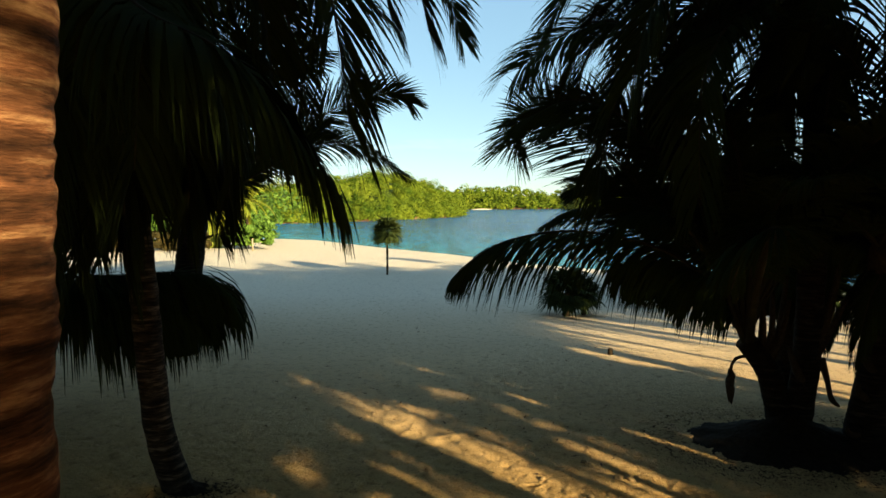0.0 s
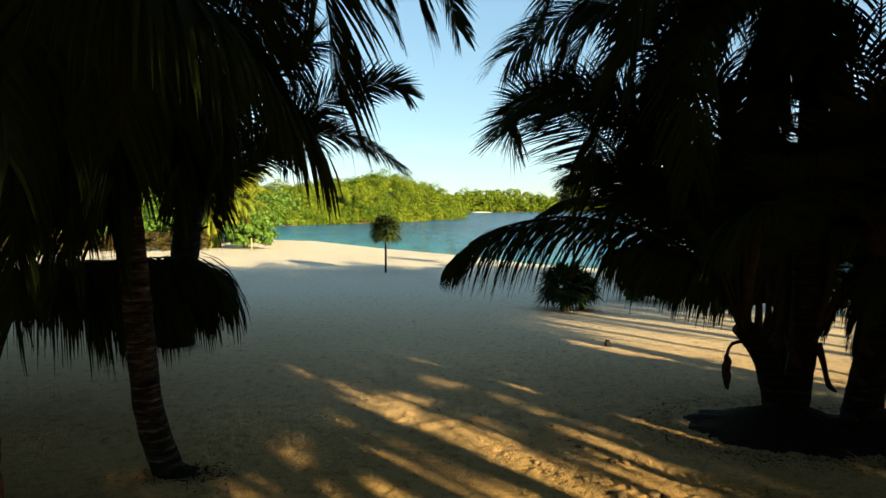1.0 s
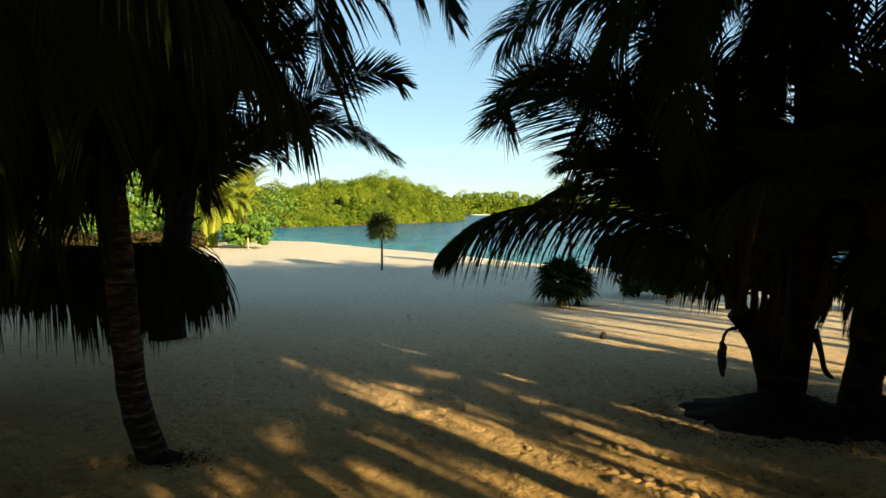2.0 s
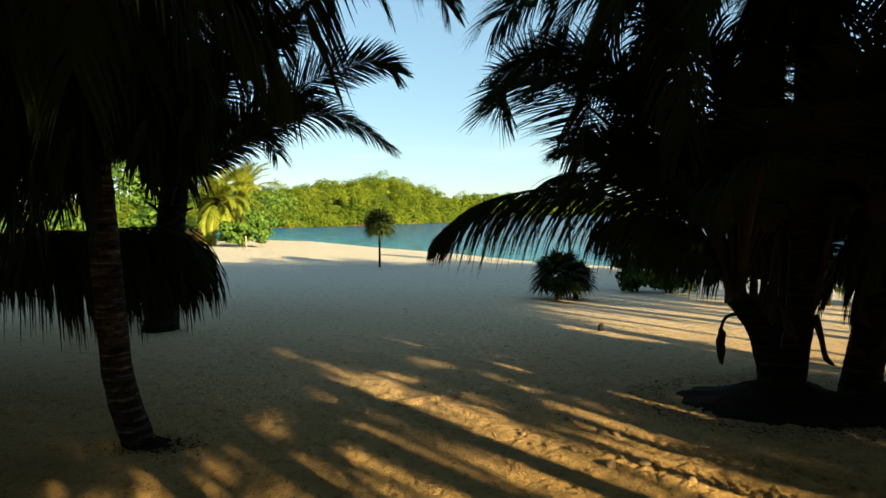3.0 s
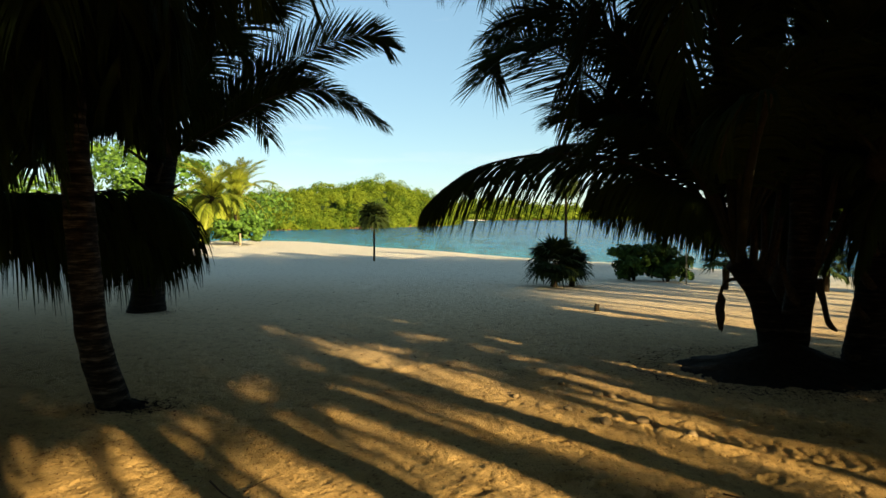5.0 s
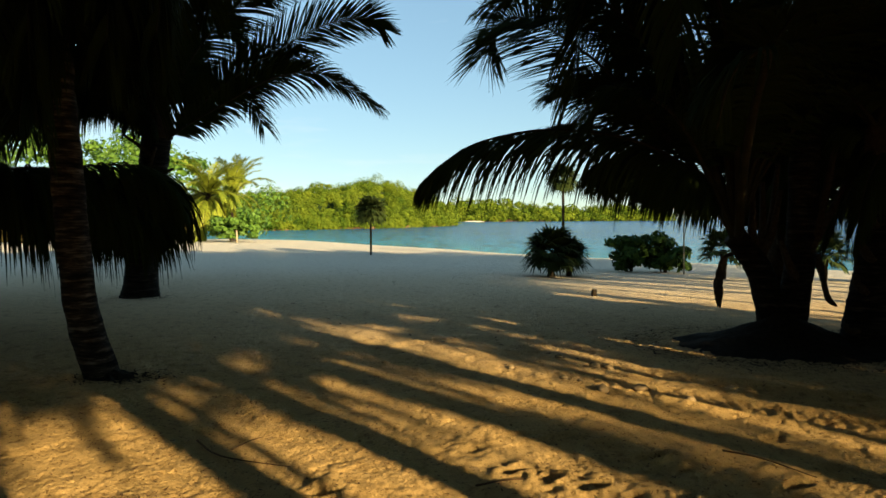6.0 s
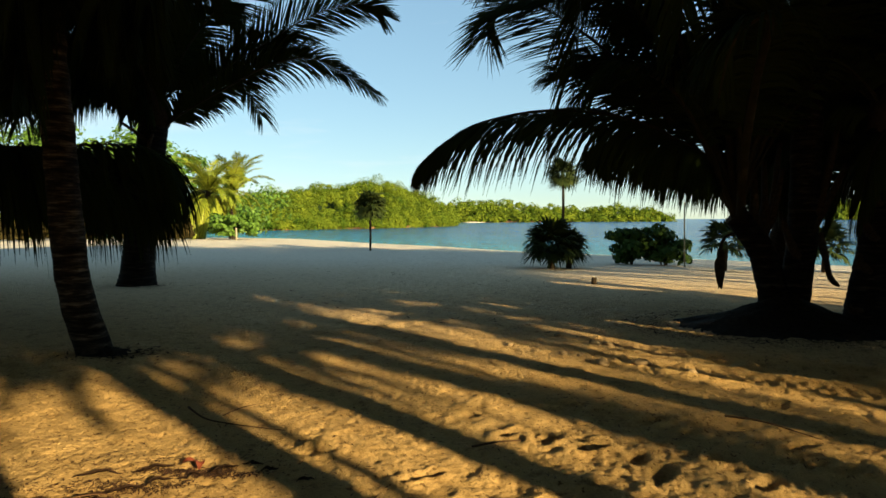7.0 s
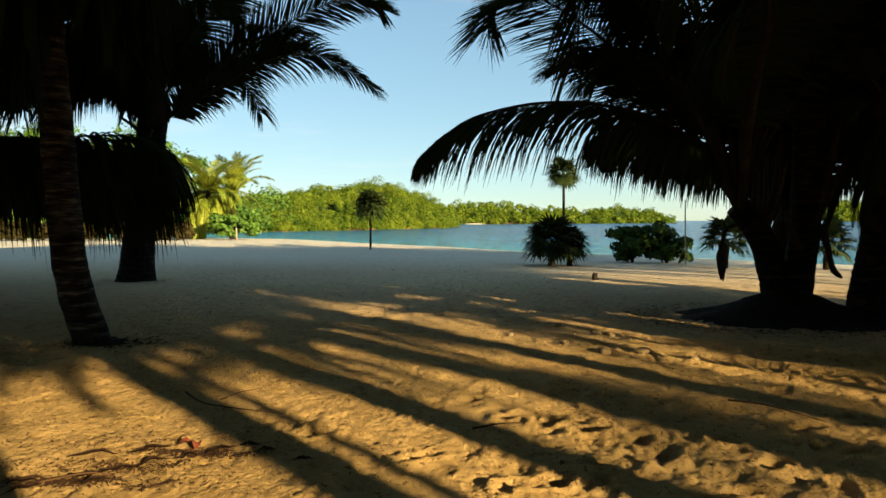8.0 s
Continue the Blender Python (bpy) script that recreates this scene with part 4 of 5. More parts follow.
# mulch heaped round the palm feet; its near-black also carries the shade there
def mound_of(cx, cy, rx, ry, h, seed):
    verts, faces = [(cx, cy, gz(cx, cy) + h)], []
    rings, seg = 18, 96
    for i in range(1, rings + 1):
        for k in range(seg):
            a = 2 * math.pi * k / seg
            wob = 1 + 0.3 * noise.noise(Vector((math.cos(a) * 1.6, math.sin(a) * 1.6, seed))) + 0.16 * noise.noise(Vector((math.cos(a) * 7, math.sin(a) * 6, seed)))
            x, y = cx + rx * wob * i / rings * math.cos(a), cy + ry * wob * i / rings * math.sin(a)
            z = h * max(0.0, 1 - wob * i / rings / 1.1) ** 2.3 + 0.012 * noise.noise(Vector((x * 6, y * 6, seed))) + 0.014 * noise.noise(Vector((x * 19, y * 19, seed))) - 0.05 * (i / rings) ** 2
            verts.append((x, y, gz(x, y) + z + 0.004))
    for k in range(seg):
        faces.append((0, 1 + k, 1 + (k + 1) % seg))
    for i in range(rings - 1):
        for k in range(seg):
            a, b = 1 + i * seg + k, 1 + i * seg + (k + 1) % seg
            faces.append((a, a + seg, b + seg, b))
    return verts, faces


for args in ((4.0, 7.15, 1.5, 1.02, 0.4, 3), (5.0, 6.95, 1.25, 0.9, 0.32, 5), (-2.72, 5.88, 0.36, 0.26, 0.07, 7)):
    tagged(new("mulch_mound", mesh_of("mulch_mound", *mound_of(*args), M_SOIL_SHADE)), "heap of rotting palm litter round the trunks, shade in its colour", "mulch", "mulch under the palms")

# ---- palms of the grove, whose trunks and crowns shade the beach ----
UX, UY = (math.sin(radians(SUN_AZ - 90)), math.cos(radians(SUN_AZ - 90)))   # across the sun's way


def grove(u, v):
    return u * UX - v * UY, u * UY + v * UX


# Trunks set by the shadow stripes; extra palms added to deepen the shade.
GROVE = [(2.27, -6.4, 0.05, 6.2), (3.3, -8.5, 0.02, 7.0), (4.0, -11.0, 0.03, 8.0), (5.2, -8.0, 0.069, 7.2), (6.0, -9.0, 0.045, 7.4), (1.96, -7.5, 0.071, 8.6), (2.03, -6.0, 0.15, 8.0), (2.83, -5.6, 0.14, 7.6), (4.44, -6.2, 0.13, 7.4), (4.5, -7.0, 0.13, 7.0), (5.62, -6.5, 0.071, 6.9), (3.68, -7.5, 0.071, 6.5), (-0.5, -7.2, 0.09, 7.6), (-1.4, -6.0, 0.14, 7.4),
         (2.04, -9.0, 0.12, 8.8), (2.84, -9.5, 0.12, 9.2), (4.46, -10.0, 0.13, 9.4), (6.6, -6.0, 0.15, 6.7), (7.4, -7.5, 0.15, 6.2), (8.3, -5.8, 0.15, 5.6), (9.2, -7.0, 0.15, 5.9), (10.1, -6.0, 0.15, 6.7),
         (11.25, -6.6, 0.08, 6.9), (12.75, -6.0, 0.17, 6.7), (13.5, -8.0, 0.12, 7.2), (14.6, -6.4, 0.16, 6.4), (15.7, -7.2, 0.16, 6.8), (16.6, -6.2, 0.16, 6.2), (17.9, -7.0, 0.16, 6.2), (19.2, -6.4, 0.16, 6.2),
         (20.8, -7.2, 0.16, 6.3), (22.5, -6.8, 0.16, 6.2), (24.2, -7.4, 0.16, 6.2), (-3.2, -5.0, 0.15, 5.4), (-5.0, -6.5, 0.15, 5.8), (-7.0, -5.0, 0.15, 5.8), (-3.5, -1.6, 0.15, 5.6), (-6.0, -1.5, 0.15, 5.6), (-8.5, -3.0, 0.15, 5.8),
         (7.0, -9.5, 0.15, 9.0), (8.8, -9.8, 0.15, 9.3), (10.2, -9.6, 0.15, 8.6), (-0.5, -10.0, 0.14, 8.8), (12.8, -9.6, 0.15, 7.0), (6.4, -12.0, 0.14, 9.2), (7.4, -12.6, 0.14, 9.6), (8.4, -12.0, 0.14, 9.2), (9.4, -12.8, 0.14, 9.6),
         (-6.0, 4.8, 0.15, 5.6), (-9.0, 3.0, 0.15, 5.8), (-8.0, 7.0, 0.15, 5.4), (-0.1, 11.9, 0.15, 4.4), (-1.5, 16.5, 0.15, 4.6), (-3.4, 7.4, 0.15, 5.4)]
for i, (u, v, r, h) in enumerate(GROVE):
    gxx, gyy = grove(u, v)
    palm((gxx, gyy, gz(gxx, gyy)), [(0, 0, -0.1), (0.01, 0.02, 1.5), (0.0, 0.0, 3.0), (-0.05, 0.05, h)], r, r * 0.85, "coconut palm with a straight ringed trunk in the grove", 40 + i, 18 if r > 0.07 else 6, flare=1.3, scale=1.12 if r > 0.07 else 0.55,
         group="palms of the grove", sides=10, elevations=(75, 50, 25, 50, 25, 0))
# Broad crowns added overhead and behind the camera, to keep skylight off.
for i, (u, v, h) in enumerate([(2.03, -3.0, 8.6), (2.85, -2.4, 8.2), (4.45, -3.4, 8.8), (6.9, -1.4, 8.4), (8.1, -0.6, 8.2), (-0.8, -3.0, 8.4), (-1.6, -1.2, 8.8), (-3.2, 0.4, 8.2), (0.85, -5.6, 8.8)]):
    gxx, gyy = grove(u, v)
    palm((gxx, gyy, gz(gxx, gyy)), [(0, 0, -0.1), (0.0, 0.02, h * 0.5), (0.02, 0.03, h)], 0.11, 0.1, "tall coconut palm with a broad crown added to block skylight", 400 + i, 30, flare=1.3, scale=1.3,
         group="roofing palms of the grove", sides=10, elevations=(50, 25, 25, 0))
# The next groups are unseen palms, placed only to shape the shade.
for i, (u, v, h) in enumerate([(4.4, -9.0, 6.1), (2.85, -9.3, 5.9), (5.6, -9.2, 6.3), (3.6, -10.2, 6.5), (2.05, -9.6, 6.1)]):
    gxx, gyy = grove(u, v)
    palm((gxx, gyy, gz(gxx, gyy)), [(0, 0, -0.1), (0.0, 0.02, h * 0.5), (0.02, 0.03, h)], 0.07, 0.06, "slender coconut palm with a middling crown, added to cast shade", 420 + i, 24, flare=1.3, scale=0.55,
         group="middling palms of the grove", sides=10, elevations=(25, 0, 0, 50))
for i, (u, v, h) in enumerate([(2.05, -12.4, 7.3), (2.85, -12.0, 7.3)]):
    gxx, gyy = grove(u, v)
    palm((gxx, gyy, gz(gxx, gyy)), [(0, 0, -0.1), (0.0, 0.03, h * 0.5), (0.02, 0.05, h)], 0.1, 0.09, "coconut palm with a full round crown, added to cast shade", 160 + i, 28, flare=1.3, scale=0.75,
         group="full palms of the grove", sides=10, elevations=(75, 50, 25, 0))
for i, (u, v, h) in enumerate([(7.6, -3.2, 1.2), (7.7, -3.6, 1.5), (8.4, -3.0, 1.2), (7.9, -4.8, 2.4), (8.4, -4.6, 2.6), (9.0, -3.6, 1.3), (7.8, -2.2, 0.9), (8.1, -4.0, 2.0)]):
    gxx, gyy = grove(u, v)
    palm((gxx, gyy, gz(gxx, gyy)), [(0, 0, -0.1), (0.0, 0.03, h * 0.5), (0.02, 0.05, h)], 0.16, 0.14, "young coconut palm with a short trunk, added to block light", 90 + i, 16, flare=1.3, scale=0.66,
         group="young palms of the grove", sides=10, elevations=(75, 50, 75, 50, 25))


# Slim palms added, each crown set to shade one stretch of sand or trunk.
for i, (u, v, h, k) in enumerate([(2.84, -4.4, 3.6, 0.5), (3.72, -4.2, 2.75, 0.34), (5.95, -4.0, 2.5, 0.26), (2.0, -3.9, 3.1, 0.36), (3.7, -5.2, 3.9, 0.4), (5.62, -9.0, 5.1, 0.36), (5.63, -9.3, 4.4, 0.34), (5.63, -9.1, 3.9, 0.26), (0.9, -6.2, 3.4, 0.4), (2.0, -6.3, 3.5, 0.34), (0.95, -8.0, 4.9, 0.45), (1.0, -3.4, 2.6, 0.3), (0.1, -7.5, 4.4, 0.45), (-0.05, -8.2, 4.6, 0.45), (2.84, -9.0, 4.0, 0.4), (2.85, -9.5, 4.8, 0.42), (0.15, -6.8, 3.4, 0.4), (0.0, -7.1, 2.5, 0.4), (3.68, -8.8, 4.1, 0.3), (3.69, -9.2, 4.9, 0.34)]):
    gxx, gyy = grove(u, v)
    palm((gxx, gyy, gz(gxx, gyy)), [(0, 0, -0.1), (0.0, 0.03, h * 0.5), (0.02, 0.05, h)], 0.06, 0.05, "slim young coconut palm added for the shade of its small crown", 200 + i, (24, 16, 12, 16, 20, 26, 26, 24, 26, 22, 26, 22, 28, 28, 20, 20, 26, 26, 16, 18)[i], flare=1.3, scale=k,
         group="slim palms of the grove", sides=10, elevations=(75, 50, 50, 25))


# Added left of the view, to keep skylight off the sand.
for i, (x, y, h) in enumerate([(-6.2, 3.2, 1.4), (-5.2, 1.0, 1.6), (-8.2, 5.2, 1.8), (-9.0, 8.6, 1.5), (-4.2, -1.4, 1.5)]):
    palm((x, y, gz(x, y)), [(0, 0, -0.1), (0.0, 0.03, h * 0.5), (0.02, 0.05, h)], 0.16, 0.14, "young coconut palm with a short trunk, added to block light", 120 + i, 22, flare=1.3, scale=0.9,
         group="young palms of the grove", sides=10, elevations=(75, 50, 75, 50, 25))


# Few-fronded palms added far behind, to filter the sunlight.
for i, (u, v, h) in enumerate([(6.4, -21.0, 7.5), (3.75, -25.0, 8.0), (3.8, -26.0, 9.0), (5.95, -25.0, 8.3)]):
    gxx, gyy = grove(u, v)
    palm((gxx, gyy, gz(gxx, gyy)), [(0, 0, -0.1), (0.0, 0.03, h * 0.5), (0.02, 0.05, h)], 0.1, 0.09, "thin coconut palm with few fronds, added to dapple the light", 140 + i, 6 if i == 0 else 8, flare=1.3, scale=1.1 if i == 0 else 0.4,
         group="thin palms of the grove", sides=10, elevations=(25, 0, -30))


# ---- fan palms and shrubs on the beach ----
def fan_geo(root, out, stalk, blade, seg, rnd):
    """One fan leaf: a stalk that leaves root along out, and a fan of narrow fingers."""
    out = out.normalized()
    hub = root + out * stalk
    side = out.cross(Vector((0, 0, 1)))
    side = side.normalized() if side.length > 0.1 else Vector((1, 0, 0))
    up = side.cross(out)
    tilt = rnd.uniform(-0.5, 0.5)
    side = (side * math.cos(tilt) + up * math.sin(tilt)).normalized()
    verts, faces = [], []
    verts += [root + side * 0.008, root - side * 0.008, hub - side * 0.006, hub + side * 0.006]
    faces.append((0, 1, 2, 3))
    for k in range(seg):
        a = radians(-115 + 230 * k / (seg - 1) + rnd.uniform(-4, 4))
        d = out * math.cos(a) + side * math.sin(a)
        ln = blade * (0.78 + 0.22 * math.cos(a)) * rnd.uniform(0.88, 1.08)
        w = d.cross(up).normalized() * blade * 0.07
        o2 = len(verts)
        q1, q2 = hub + d * ln * 0.55 + up * 0.02, hub + d * ln + Vector((0, 0, -0.16 * ln * rnd.uniform(0.5, 2.0)))
        verts += [hub + w * 0.3, hub - w * 0.3, q1 - w, q1 + w, q2]
        faces += [(o2, o2 + 1, o2 + 2, o2 + 3), (o2 + 3, o2 + 2, o2 + 4)]
    return verts, faces


def fan_palm(at, stem, r, leaves, stalk, blade, label, seed, mat=None, low=-0.5, group=""):
    rnd = random.Random(seed)
    ob = thing("fan_palm", at, label, "palm tree", group)
    pts = [(0, 0, -0.08), (0.01, 0, stem * 0.5), (0.0, 0.01, stem)]
    v, f = tube(spline(pts, 14), [r * (1.2 if i == 0 else rnd.uniform(0.9, 1.1)) for i in range(15)], 9)
    part("trunk", mesh_of("trunk", v, f, M_FIBRE), ob)
    for i in range(leaves):
        az, el = i * 2.4 + rnd.uniform(-0.2, 0.2), math.asin(low + (0.97 - low) * (i + 0.5) / leaves)
        d = Vector((math.cos(az) * math.cos(el), math.sin(az) * math.cos(el), math.sin(el)))
        root = Vector((0, 0, stem - 0.03 + 0.06 * i / leaves))
        part("fan_leaf", mesh_of("fan_leaf", *fan_geo(root, d, stalk * rnd.uniform(0.8, 1.15), blade, 19, rnd), mat or M_FAN, False), ob)
    return ob


fan_palm((-2.88, 24.9, gz(-2.88, 24.9)), 1.8, 0.045, 52, 0.3, 0.54, "small fan palm with a round dark crown on a thin stem", 1, low=-0.75)
bush = fan_palm((2.88, 15.7, gz(2.88, 15.7)), 0.6, 0.1, 42, 0.36, 0.54, "bushy dark fan palm on the open sand", 2, M_FAN_SHADE, low=-0.55)
fan_palm((3.36, 15.9, gz(3.36, 15.9)), 0.52, 0.08, 30, 0.26, 0.42, "small dark fan palm beside a bigger one", 3, M_FAN_SHADE, low=-0.6)
fan_palm((5.1, 26.0, gz(5.1, 26.0)), 3.4, 0.06, 36, 0.38, 0.55, "tall fan palm with olive leaves on a slender stem", 7, low=-0.75)
fan_palm((7.05, 15.4, gz(7.05, 15.4)), 0.72, 0.08, 24, 0.32, 0.42, "fan palm with green leaves near the shore", 4, low=-0.5, group="fan palms near the shore")
fan_palm((9.45, 15.3, gz(9.45, 15.3)), 0.65, 0.08, 24, 0.32, 0.45, "fan palm with green leaves near the shore", 5, low=-0.5, group="fan palms near the shore")
fan_palm((10.9, 15.2, gz(10.9, 15.2)), 0.45, 0.08, 24, 0.3, 0.42, "fan palm with green leaves near the shore", 6, low=-0.5, group="fan palms near the shore")


def shrub(at, blobs, stems, leaf, count, label, seed, mat=None):
    """A leafy shrub: stems from the ground and a crown of leaves in uneven clumps."""
    ob = thing("shrub", at, label, "shrub")
    for tip in stems:
        t = Vector(tip)
        v, f = tube(spline([(t.x * 0.25, t.y * 0.25, -0.05), (t.x * 0.5, t.y * 0.5, t.z * 0.5), t], 8), [0.028 - 0.002 * i for i in range(9)], 6)
        part("stem", mesh_of("stem", v, f, M_FIBRE), ob)
    part("leaves", clump_mesh("leaves", blobs, count, leaf, mat or M_SHRUB_SHADE, seed, 0.25), ob)
    return ob


def blobs_of(n, rx, z0, z1, r, seed):
    rs = random.Random(seed)
    out = []
    for _ in range(n):
        a, q = rs.uniform(0, 6.28), rx * rs.random() ** 0.5
        out.append((math.cos(a) * q, math.sin(a) * q * 0.8, rs.uniform(z0, z1), r * rs.uniform(0.7, 1.2), r * rs.uniform(0.6, 1.0)))
    return out


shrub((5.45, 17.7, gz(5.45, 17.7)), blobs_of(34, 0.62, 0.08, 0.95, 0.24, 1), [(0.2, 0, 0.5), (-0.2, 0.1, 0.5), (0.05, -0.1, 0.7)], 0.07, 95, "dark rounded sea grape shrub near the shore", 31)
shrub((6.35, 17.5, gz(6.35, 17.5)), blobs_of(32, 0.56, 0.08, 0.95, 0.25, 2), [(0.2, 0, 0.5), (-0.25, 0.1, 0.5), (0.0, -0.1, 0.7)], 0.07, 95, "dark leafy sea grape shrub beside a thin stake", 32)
v, f = tube([Vector((0, 0, -0.1)), Vector((-0.02, 0, 0.8)), Vector((-0.03, 0, 1.75))], [0.022, 0.02, 0.018], 8)
stake = tagged(new("stake", mesh_of("stake", v, f, M_WOOD)), "thin pale wooden stake beside a shrub", "stake")
stake.location = (6.72, 17.0, gz(6.72, 17.0))
v, f = tube([Vector((0, 0, -0.06)), Vector((0.0, 0, 0.06)), Vector((0.01, 0, 0.12))], [0.05, 0.047, 0.043], 10)
stump = tagged(new("stump", mesh_of("stump", v, f, M_FIBRE)), "small weathered wooden stump standing in the sand", "stump")
stump.location = (2.9, 11.3, gz(2.9, 11.3))

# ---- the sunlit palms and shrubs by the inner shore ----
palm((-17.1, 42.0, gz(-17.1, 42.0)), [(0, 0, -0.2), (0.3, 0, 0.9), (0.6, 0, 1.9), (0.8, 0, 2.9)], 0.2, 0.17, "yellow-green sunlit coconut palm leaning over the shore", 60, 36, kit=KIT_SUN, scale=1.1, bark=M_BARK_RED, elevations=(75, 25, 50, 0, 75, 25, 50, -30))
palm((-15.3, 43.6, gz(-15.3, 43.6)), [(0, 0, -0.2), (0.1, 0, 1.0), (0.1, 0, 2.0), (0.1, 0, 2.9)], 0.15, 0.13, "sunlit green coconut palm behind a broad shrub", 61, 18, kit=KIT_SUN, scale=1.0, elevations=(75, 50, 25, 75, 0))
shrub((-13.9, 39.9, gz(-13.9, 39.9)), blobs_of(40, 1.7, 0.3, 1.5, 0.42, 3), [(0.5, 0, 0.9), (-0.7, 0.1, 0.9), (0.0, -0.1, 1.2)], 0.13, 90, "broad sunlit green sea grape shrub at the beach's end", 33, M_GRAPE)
shrub((-18.9, 41.5, gz(-18.9, 41.5)), blobs_of(24, 1.6, 0.3, 1.6, 0.5, 4), [(0.5, 0, 0.9), (-0.7, 0.1, 0.9)], 0.13, 110, "dull brownish green shrub at the beach's end", 34)
for i, (x, y) in enumerate([(-17.3, 38.2), (-19.4, 37.6), (-21.6, 37.4), (-23.9, 37.2), (-26.2, 37.0), (-28.6, 37.0)]):
    shrub((x, y, gz(x, y)), blobs_of(26, 1.25, 0.15, 1.0, 0.4, 40 + i), [(0.4, 0, 0.7), (-0.5, 0.1, 0.7)], 0.12, 80, "low dull brownish shrub in the hedge behind the beach", 50 + i, M_HEDGE)
v, f = tube([Vector((0, 0, -0.1)), Vector((0.01, 0, 0.4)), Vector((0.0, 0, 0.8))], [0.05, 0.05, 0.045], 8)
marker = tagged(new("post", mesh_of("post", v, f, M_WOOD)), "short pale post in front of a sea grape shrub", "post")
marker.location = (-13.05, 38.2, gz(-13.05, 38.2))

# ---- stones, litter and twigs on the sand ----
def stone(at, size, seed):
    bm = bmesh.new()
    bmesh.ops.create_icosphere(bm, subdivisions=2, radius=1)
    for vv in bm.verts:
        k = 1 + 0.5 * noise.noise(vv.co * 1.5 + Vector((seed, 0, 0))) + 0.08 * noise.noise(vv.co * 4 + Vector((0, seed, 0)))
        vv.co = Vector((vv.co.x * size[0], vv.co.y * size[1], vv.co.z * size[2])) * k
    me = bpy.data.meshes.new("stone")
    bm.to_mesh(me)
    bm.free()
    me.materials.append(M_STONE)
    me.polygons.foreach_set("use_smooth", [True] * len(me.polygons))
    ob = tagged(new("stone", me), "pale lump of coral stone half sunk in the sand", "stone", "stones on the sand")
    ob.location = (*at, gz(*at) + size[2] * 0.15)
    ob.rotation_euler = (0, 0, seed * 1.7)
    return ob


for i, (x, y, k) in enumerate([(1.56, 5.39, 0.075), (1.90, 5.47, 0.085), (2.15, 5.1, 0.06), (1.66, 6.1, 0.07), (1.8, 6.13, 0.06), (0.89, 6.11, 0.045), (1.31, 5.72, 0.05), (1.42, 5.61, 0.04), (1.4, 6.5, 0.045)]):
    stone((x, y), (k * 0.85, k * 0.65, k * 0.5), i + 1)


def litter(name, spots, per, label, mat, size, seed, lane=0.45):
    """Scraps of dead leaf and bark lying on the sand, round the given spots."""
    rs = random.Random(seed)
    verts, faces = [], []
    xy = np.array([(rs.gauss(cx, rad), rs.gauss(cy, rad * lane)) for cx, cy, rad, share in spots for _ in range(int(per * share))])
    lying = iter(np.column_stack([xy, ground_height(xy[:, 0], xy[:, 1]) + 0.004]).tolist())
    for cx, cy, rad, share in spots:
        for _ in range(int(per * share)):
            x, y, z = next(lying)
            a, ln, w = rs.uniform(0, 6.28), size * rs.uniform(0.4, 1.6), size * rs.uniform(0.08, 0.35)
            d, e = Vector((math.cos(a), math.sin(a), rs.uniform(-0.1, 0.3))) * ln, Vector((-math.sin(a), math.cos(a), rs.uniform(-0.2, 0.5))) * w
            p = Vector((x, y, z))
            o2 = len(verts)
            verts += [p - d, p - d * 0.2 + e, p + d, p - d * 0.1 - e * 0.8 + Vector((0, 0, w * 0.3))]
            faces += [(o2, o2 + 1, o2 + 2), (o2, o2 + 2, o2 + 3)]
    return tagged(new(name, mesh_of(name, verts, faces, mat, False)), label, "litter", kind="stuff")


M_LITTER = mat_leaf("dead_leaf_scraps", (0.012, 0.007, 0.004), (0.11, 0.05, 0.022), 0.05, 0.8)
litter("leaf_litter", [(-0.9, 3.34, 0.12, 1.6), (-0.72, 3.3, 0.1, 1.2), (-1.05, 3.2, 0.16, 1.6), (-1.3, 3.06, 0.14, 1.6), (-1.0, 3.04, 0.2, 1.0), (-1.6, 3.2, 0.25, 0.6), (-1.2, 3.45, 0.3, 0.6)], 420, "dark scraps of dead leaves washed together on the sand", M_LITTER, 0.013, 7, 0.16)
litter("sand_debris", [(0.0, 4.0, 1.4, 1.8), (1.5, 4.0, 1.2, 1.4), (-2.0, 4.6, 0.7, 1.6), (-1.0, 8.0, 2.0, 0.8), (-1.2, 3.6, 0.8, 2.0), (3.0, 6.7, 0.4, 4.0), (4.2, 6.4, 0.6, 5.0), (3.6, 6.45, 0.5, 4.0), (5.0, 6.3, 0.5, 1.5), (2.7, 7.2, 0.3, 1.5), (3.4, 6.3, 0.5, 2.0), (-2.7, 5.8, 0.3, 1.5), (-5.2, 11.1, 0.4, 0.8)], 260, "small dark bits of leaf and bark strewn on the sand", M_LITTER, 0.013, 8)
litter("beach_flecks", [(-1.5, 9.5, 1.8, 1.0), (0.5, 9.0, 1.6, 1.2), (1.5, 11.0, 1.8, 1.0), (-3.0, 13.0, 2.4, 1.0), (0.0, 15.0, 3.0, 1.0), (1.0, 7.6, 0.9, 1.2)], 60, "dark flecks of leaf scattered over the shaded beach", M_LITTER, 0.045, 10, 0.7)
# Scraps added to blur the rim of the shade-dark mulch.
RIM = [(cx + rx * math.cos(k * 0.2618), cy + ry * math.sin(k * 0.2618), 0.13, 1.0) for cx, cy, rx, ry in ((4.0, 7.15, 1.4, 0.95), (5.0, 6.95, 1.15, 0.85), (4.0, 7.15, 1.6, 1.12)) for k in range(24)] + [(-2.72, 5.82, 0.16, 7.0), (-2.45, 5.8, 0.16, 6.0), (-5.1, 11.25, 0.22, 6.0)]
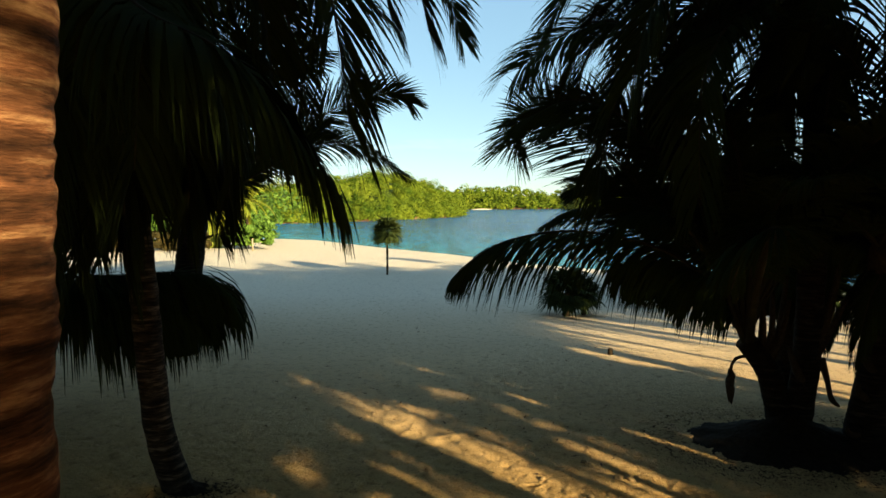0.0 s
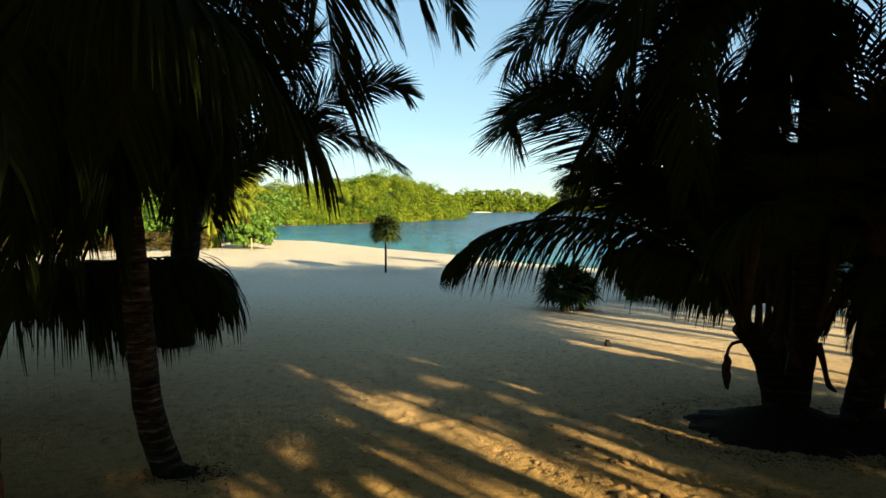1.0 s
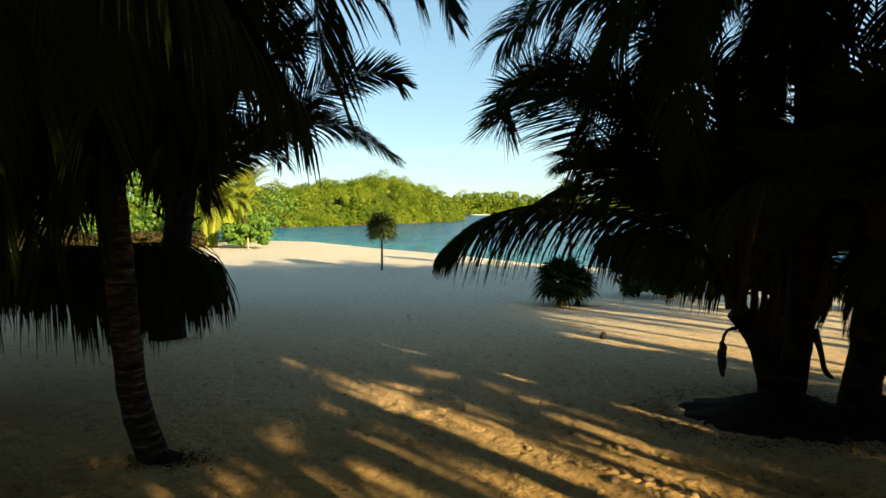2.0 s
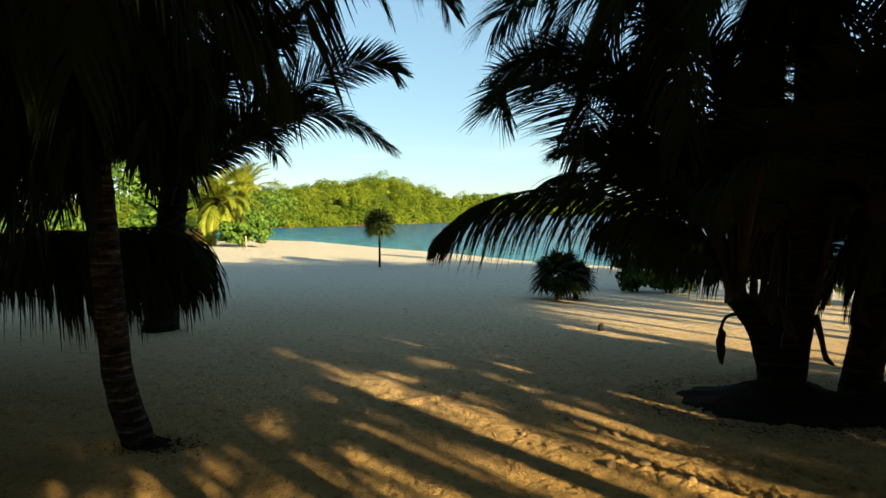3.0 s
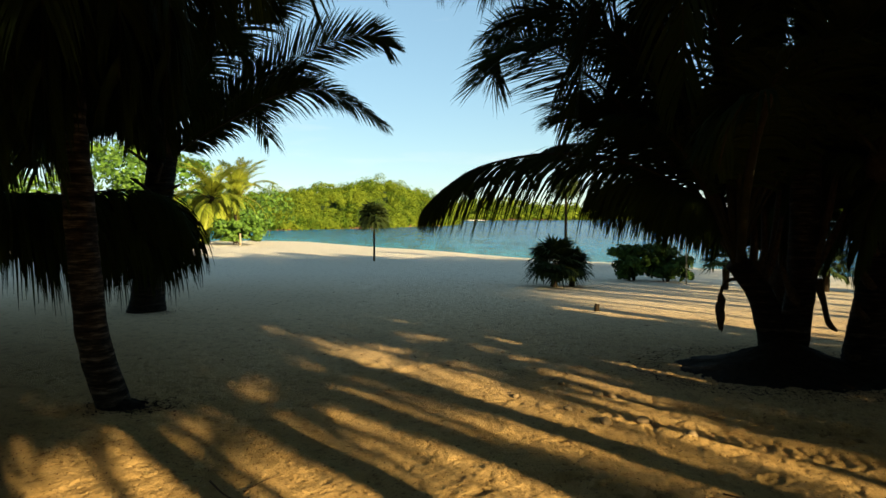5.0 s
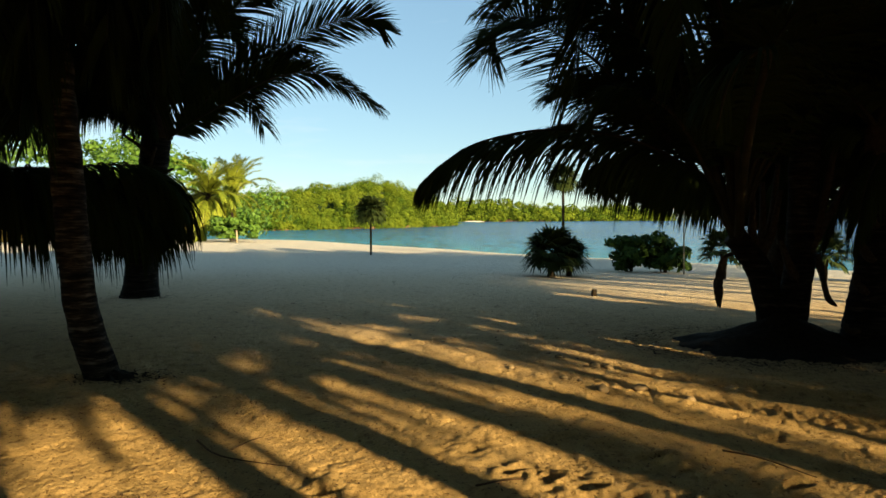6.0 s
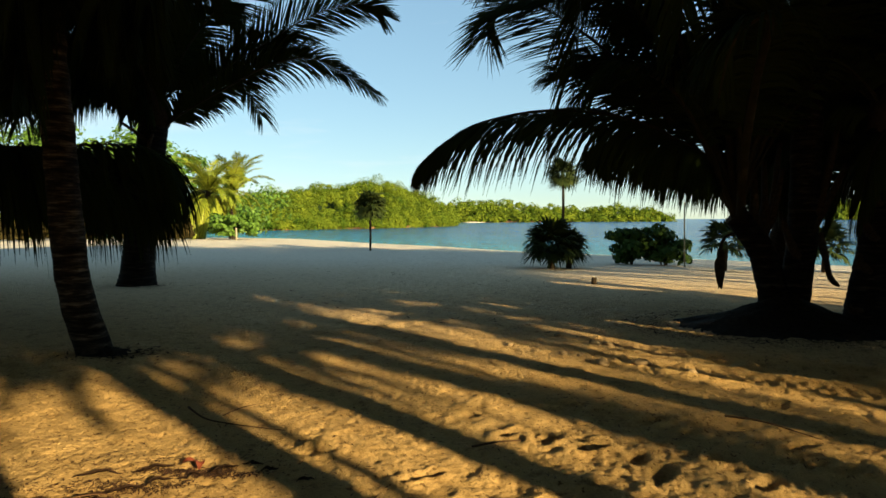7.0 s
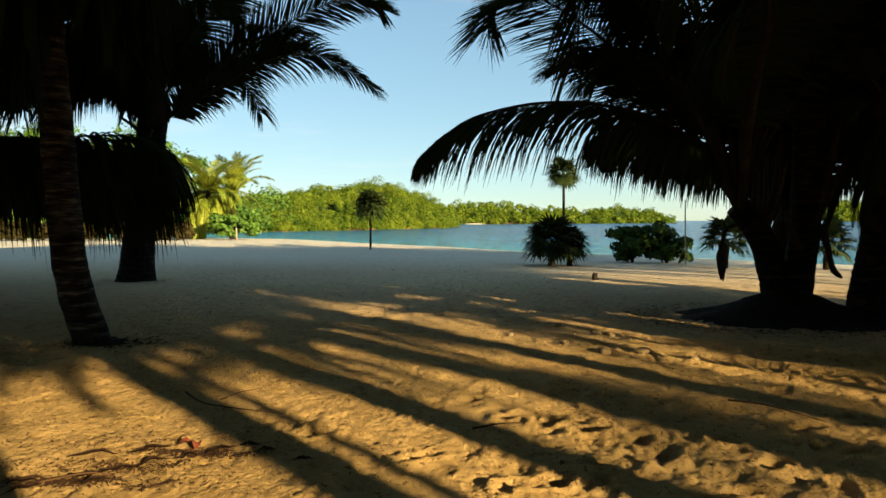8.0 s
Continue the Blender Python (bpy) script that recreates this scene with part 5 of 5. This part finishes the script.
litter("mulch_scraps", RIM, 34, "dark scraps of rotting leaf that soften the edge of the mulch", M_SOIL_SHADE, 0.03, 9, 0.8)


def clods(count, seed):
    """Crumbs of sand and coral grit, too many to count."""
    rs = np.random.RandomState(seed)
    x = np.concatenate([rs.normal(0.9, 1.3, count), rs.uniform(-3.5, 4.2, count)])
    y = np.concatenate([rs.uniform(2.7, 5.2, count), 2.7 + 5.0 * rs.rand(count) ** 1.6])
    z = ground_height(x, y)
    r = 0.002 + 0.008 * rs.rand(2 * count) ** 3
    unit = np.array([(1, 0, 0), (-0.4, 0.9, 0), (-0.6, -0.8, 0), (0.1, 0.0, 0.6)])
    co = np.stack([x, y, z], -1)[:, None, :] + unit[None] * r[:, None, None] * (0.7 + 0.6 * rs.rand(2 * count, 4, 1))
    o2 = (np.arange(2 * count) * 4)[:, None]
    f = np.concatenate([o2 + np.array([0, 1, 3]), o2 + np.array([1, 2, 3]), o2 + np.array([2, 0, 3])])
    return tagged(new("sand_grit", mesh_of("sand_grit", co.reshape(-1, 3).tolist(), f.tolist(), M_SAND, False)), "loose crumbs of sand and coral grit", "grit", kind="stuff")


clods(4200, 5)


def twig(pts, r):
    v, f = tube(spline([(x, y, gz(x, y) + r * 1.2 + dz) for x, y, dz in pts], 16), [r * (1 - 0.045 * i) for i in range(17)], 6)
    return tagged(new("twig", mesh_of("twig", v, f, M_DRY)), "thin dry brown twig lying on the sand", "twig", "twigs on the sand")


twig([(-1.27, 4.24, 0.01), (-1.1, 4.05, 0.0), (-0.92, 3.93, 0.015), (-0.58, 3.86, 0.0)], 0.007)
twig([(-1.0, 4.1, 0.0), (-0.93, 4.24, 0.01), (-0.84, 4.38, 0.0)], 0.004)
twig([(-1.35, 3.02, 0.01), (-1.2, 3.1, 0.015), (-1.08, 3.12, 0.0)], 0.005)
twig([(0.45, 3.62, 0.0), (0.62, 3.66, 0.01), (0.8, 3.75, 0.0)], 0.006)
twig([(1.95, 4.1, 0.0), (2.1, 3.95, 0.02), (2.3, 3.75, 0.0)], 0.007)
def leaf_strip(x, y, turn, length, seed):
    """A dark curled strip of dead leaf, lifted from the sand here and there."""
    rs = random.Random(seed)
    bend = rs.uniform(-0.5, 0.5)
    verts, faces = [], []
    for k in range(11):
        fk = k / 10
        px, py = (fk - 0.5) * length, bend * length * (fk - 0.5) ** 2 + 0.012 * math.sin(fk * 9 + seed)
        wx, wy = x + px * math.cos(turn) - py * math.sin(turn), y + px * math.sin(turn) + py * math.cos(turn)
        w = 0.013 * math.sin(math.pi * min(1, fk * 0.94 + 0.03)) + 0.002
        z = gz(wx, wy) + 0.005 + 0.008 * math.sin(fk * 3.1) * (0.5 + 0.5 * math.sin(seed * 2.3))
        sx, sy = -math.sin(turn) * w, math.cos(turn) * w
        verts += [(wx - sx, wy - sy, z + w * 0.9), (wx, wy, z), (wx + sx, wy + sy, z + w * 0.7)]
        if k:
            b = 3 * k
            faces += [(b - 3, b - 2, b + 1, b), (b - 2, b - 1, b + 2, b + 1)]
    return tagged(new("leaf_strip", mesh_of("leaf_strip", verts, faces, M_STRIP)), "dark curled strip of dead palm leaf on the sand", "leaf", "dead leaf strips on the sand")


M_STRIP = mat_plain("dead_leaf_strip", (0.035, 0.018, 0.010), 0.8, 0.5, 30)
for i, (x, y, turn, length) in enumerate([(-1.1, 3.17, 0.45, 0.2), (-1.2, 3.12, 0.3, 0.16), (-0.98, 3.24, 0.5, 0.14), (-0.72, 3.36, 0.2, 0.13), (-0.6, 3.4, -0.3, 0.1), (-1.36, 3.0, 0.8, 0.15), (-1.42, 3.05, 0.1, 0.12), (-0.85, 3.28, 0.7, 0.1), (-1.28, 3.3, 0.2, 0.22), (-1.05, 3.36, 0.35, 0.18), (-0.5, 3.32, 0.1, 0.09), (-0.3, 3.2, 0.2, 0.08), (-1.15, 3.05, 0.15, 0.14)]):
    leaf_strip(x, y, turn, length, i + 1)
for x, y, a in [(-0.91, 3.41, 0.3), (-0.85, 3.39, 1.9)]:
    verts, faces = [], []
    for k in range(9):
        fk = k / 8
        w = 0.03 * math.sin(math.pi * min(1, fk * 0.95 + 0.03))
        px, pz = -0.05 + 0.10 * fk, 0.008 + 0.025 * math.sin(fk * 2.6)
        verts += [(px, -w, pz + w * 0.7), (px, 0, pz), (px, w, pz + w * 0.5)]
        if k:
            b = 3 * k
            faces += [(b - 3, b - 2, b + 1, b), (b - 2, b - 1, b + 2, b + 1)]
    lf = tagged(new("dead_leaf", mesh_of("dead_leaf", verts, faces, M_RED_LEAF)), "curled reddish-brown dead leaf on the sand", "leaf", "red leaves on the sand")
    lf.scale = (0.7, 0.7, 0.7)
    lf.location, lf.rotation_euler = (x, y, gz(x, y)), (0.2, 0, a)
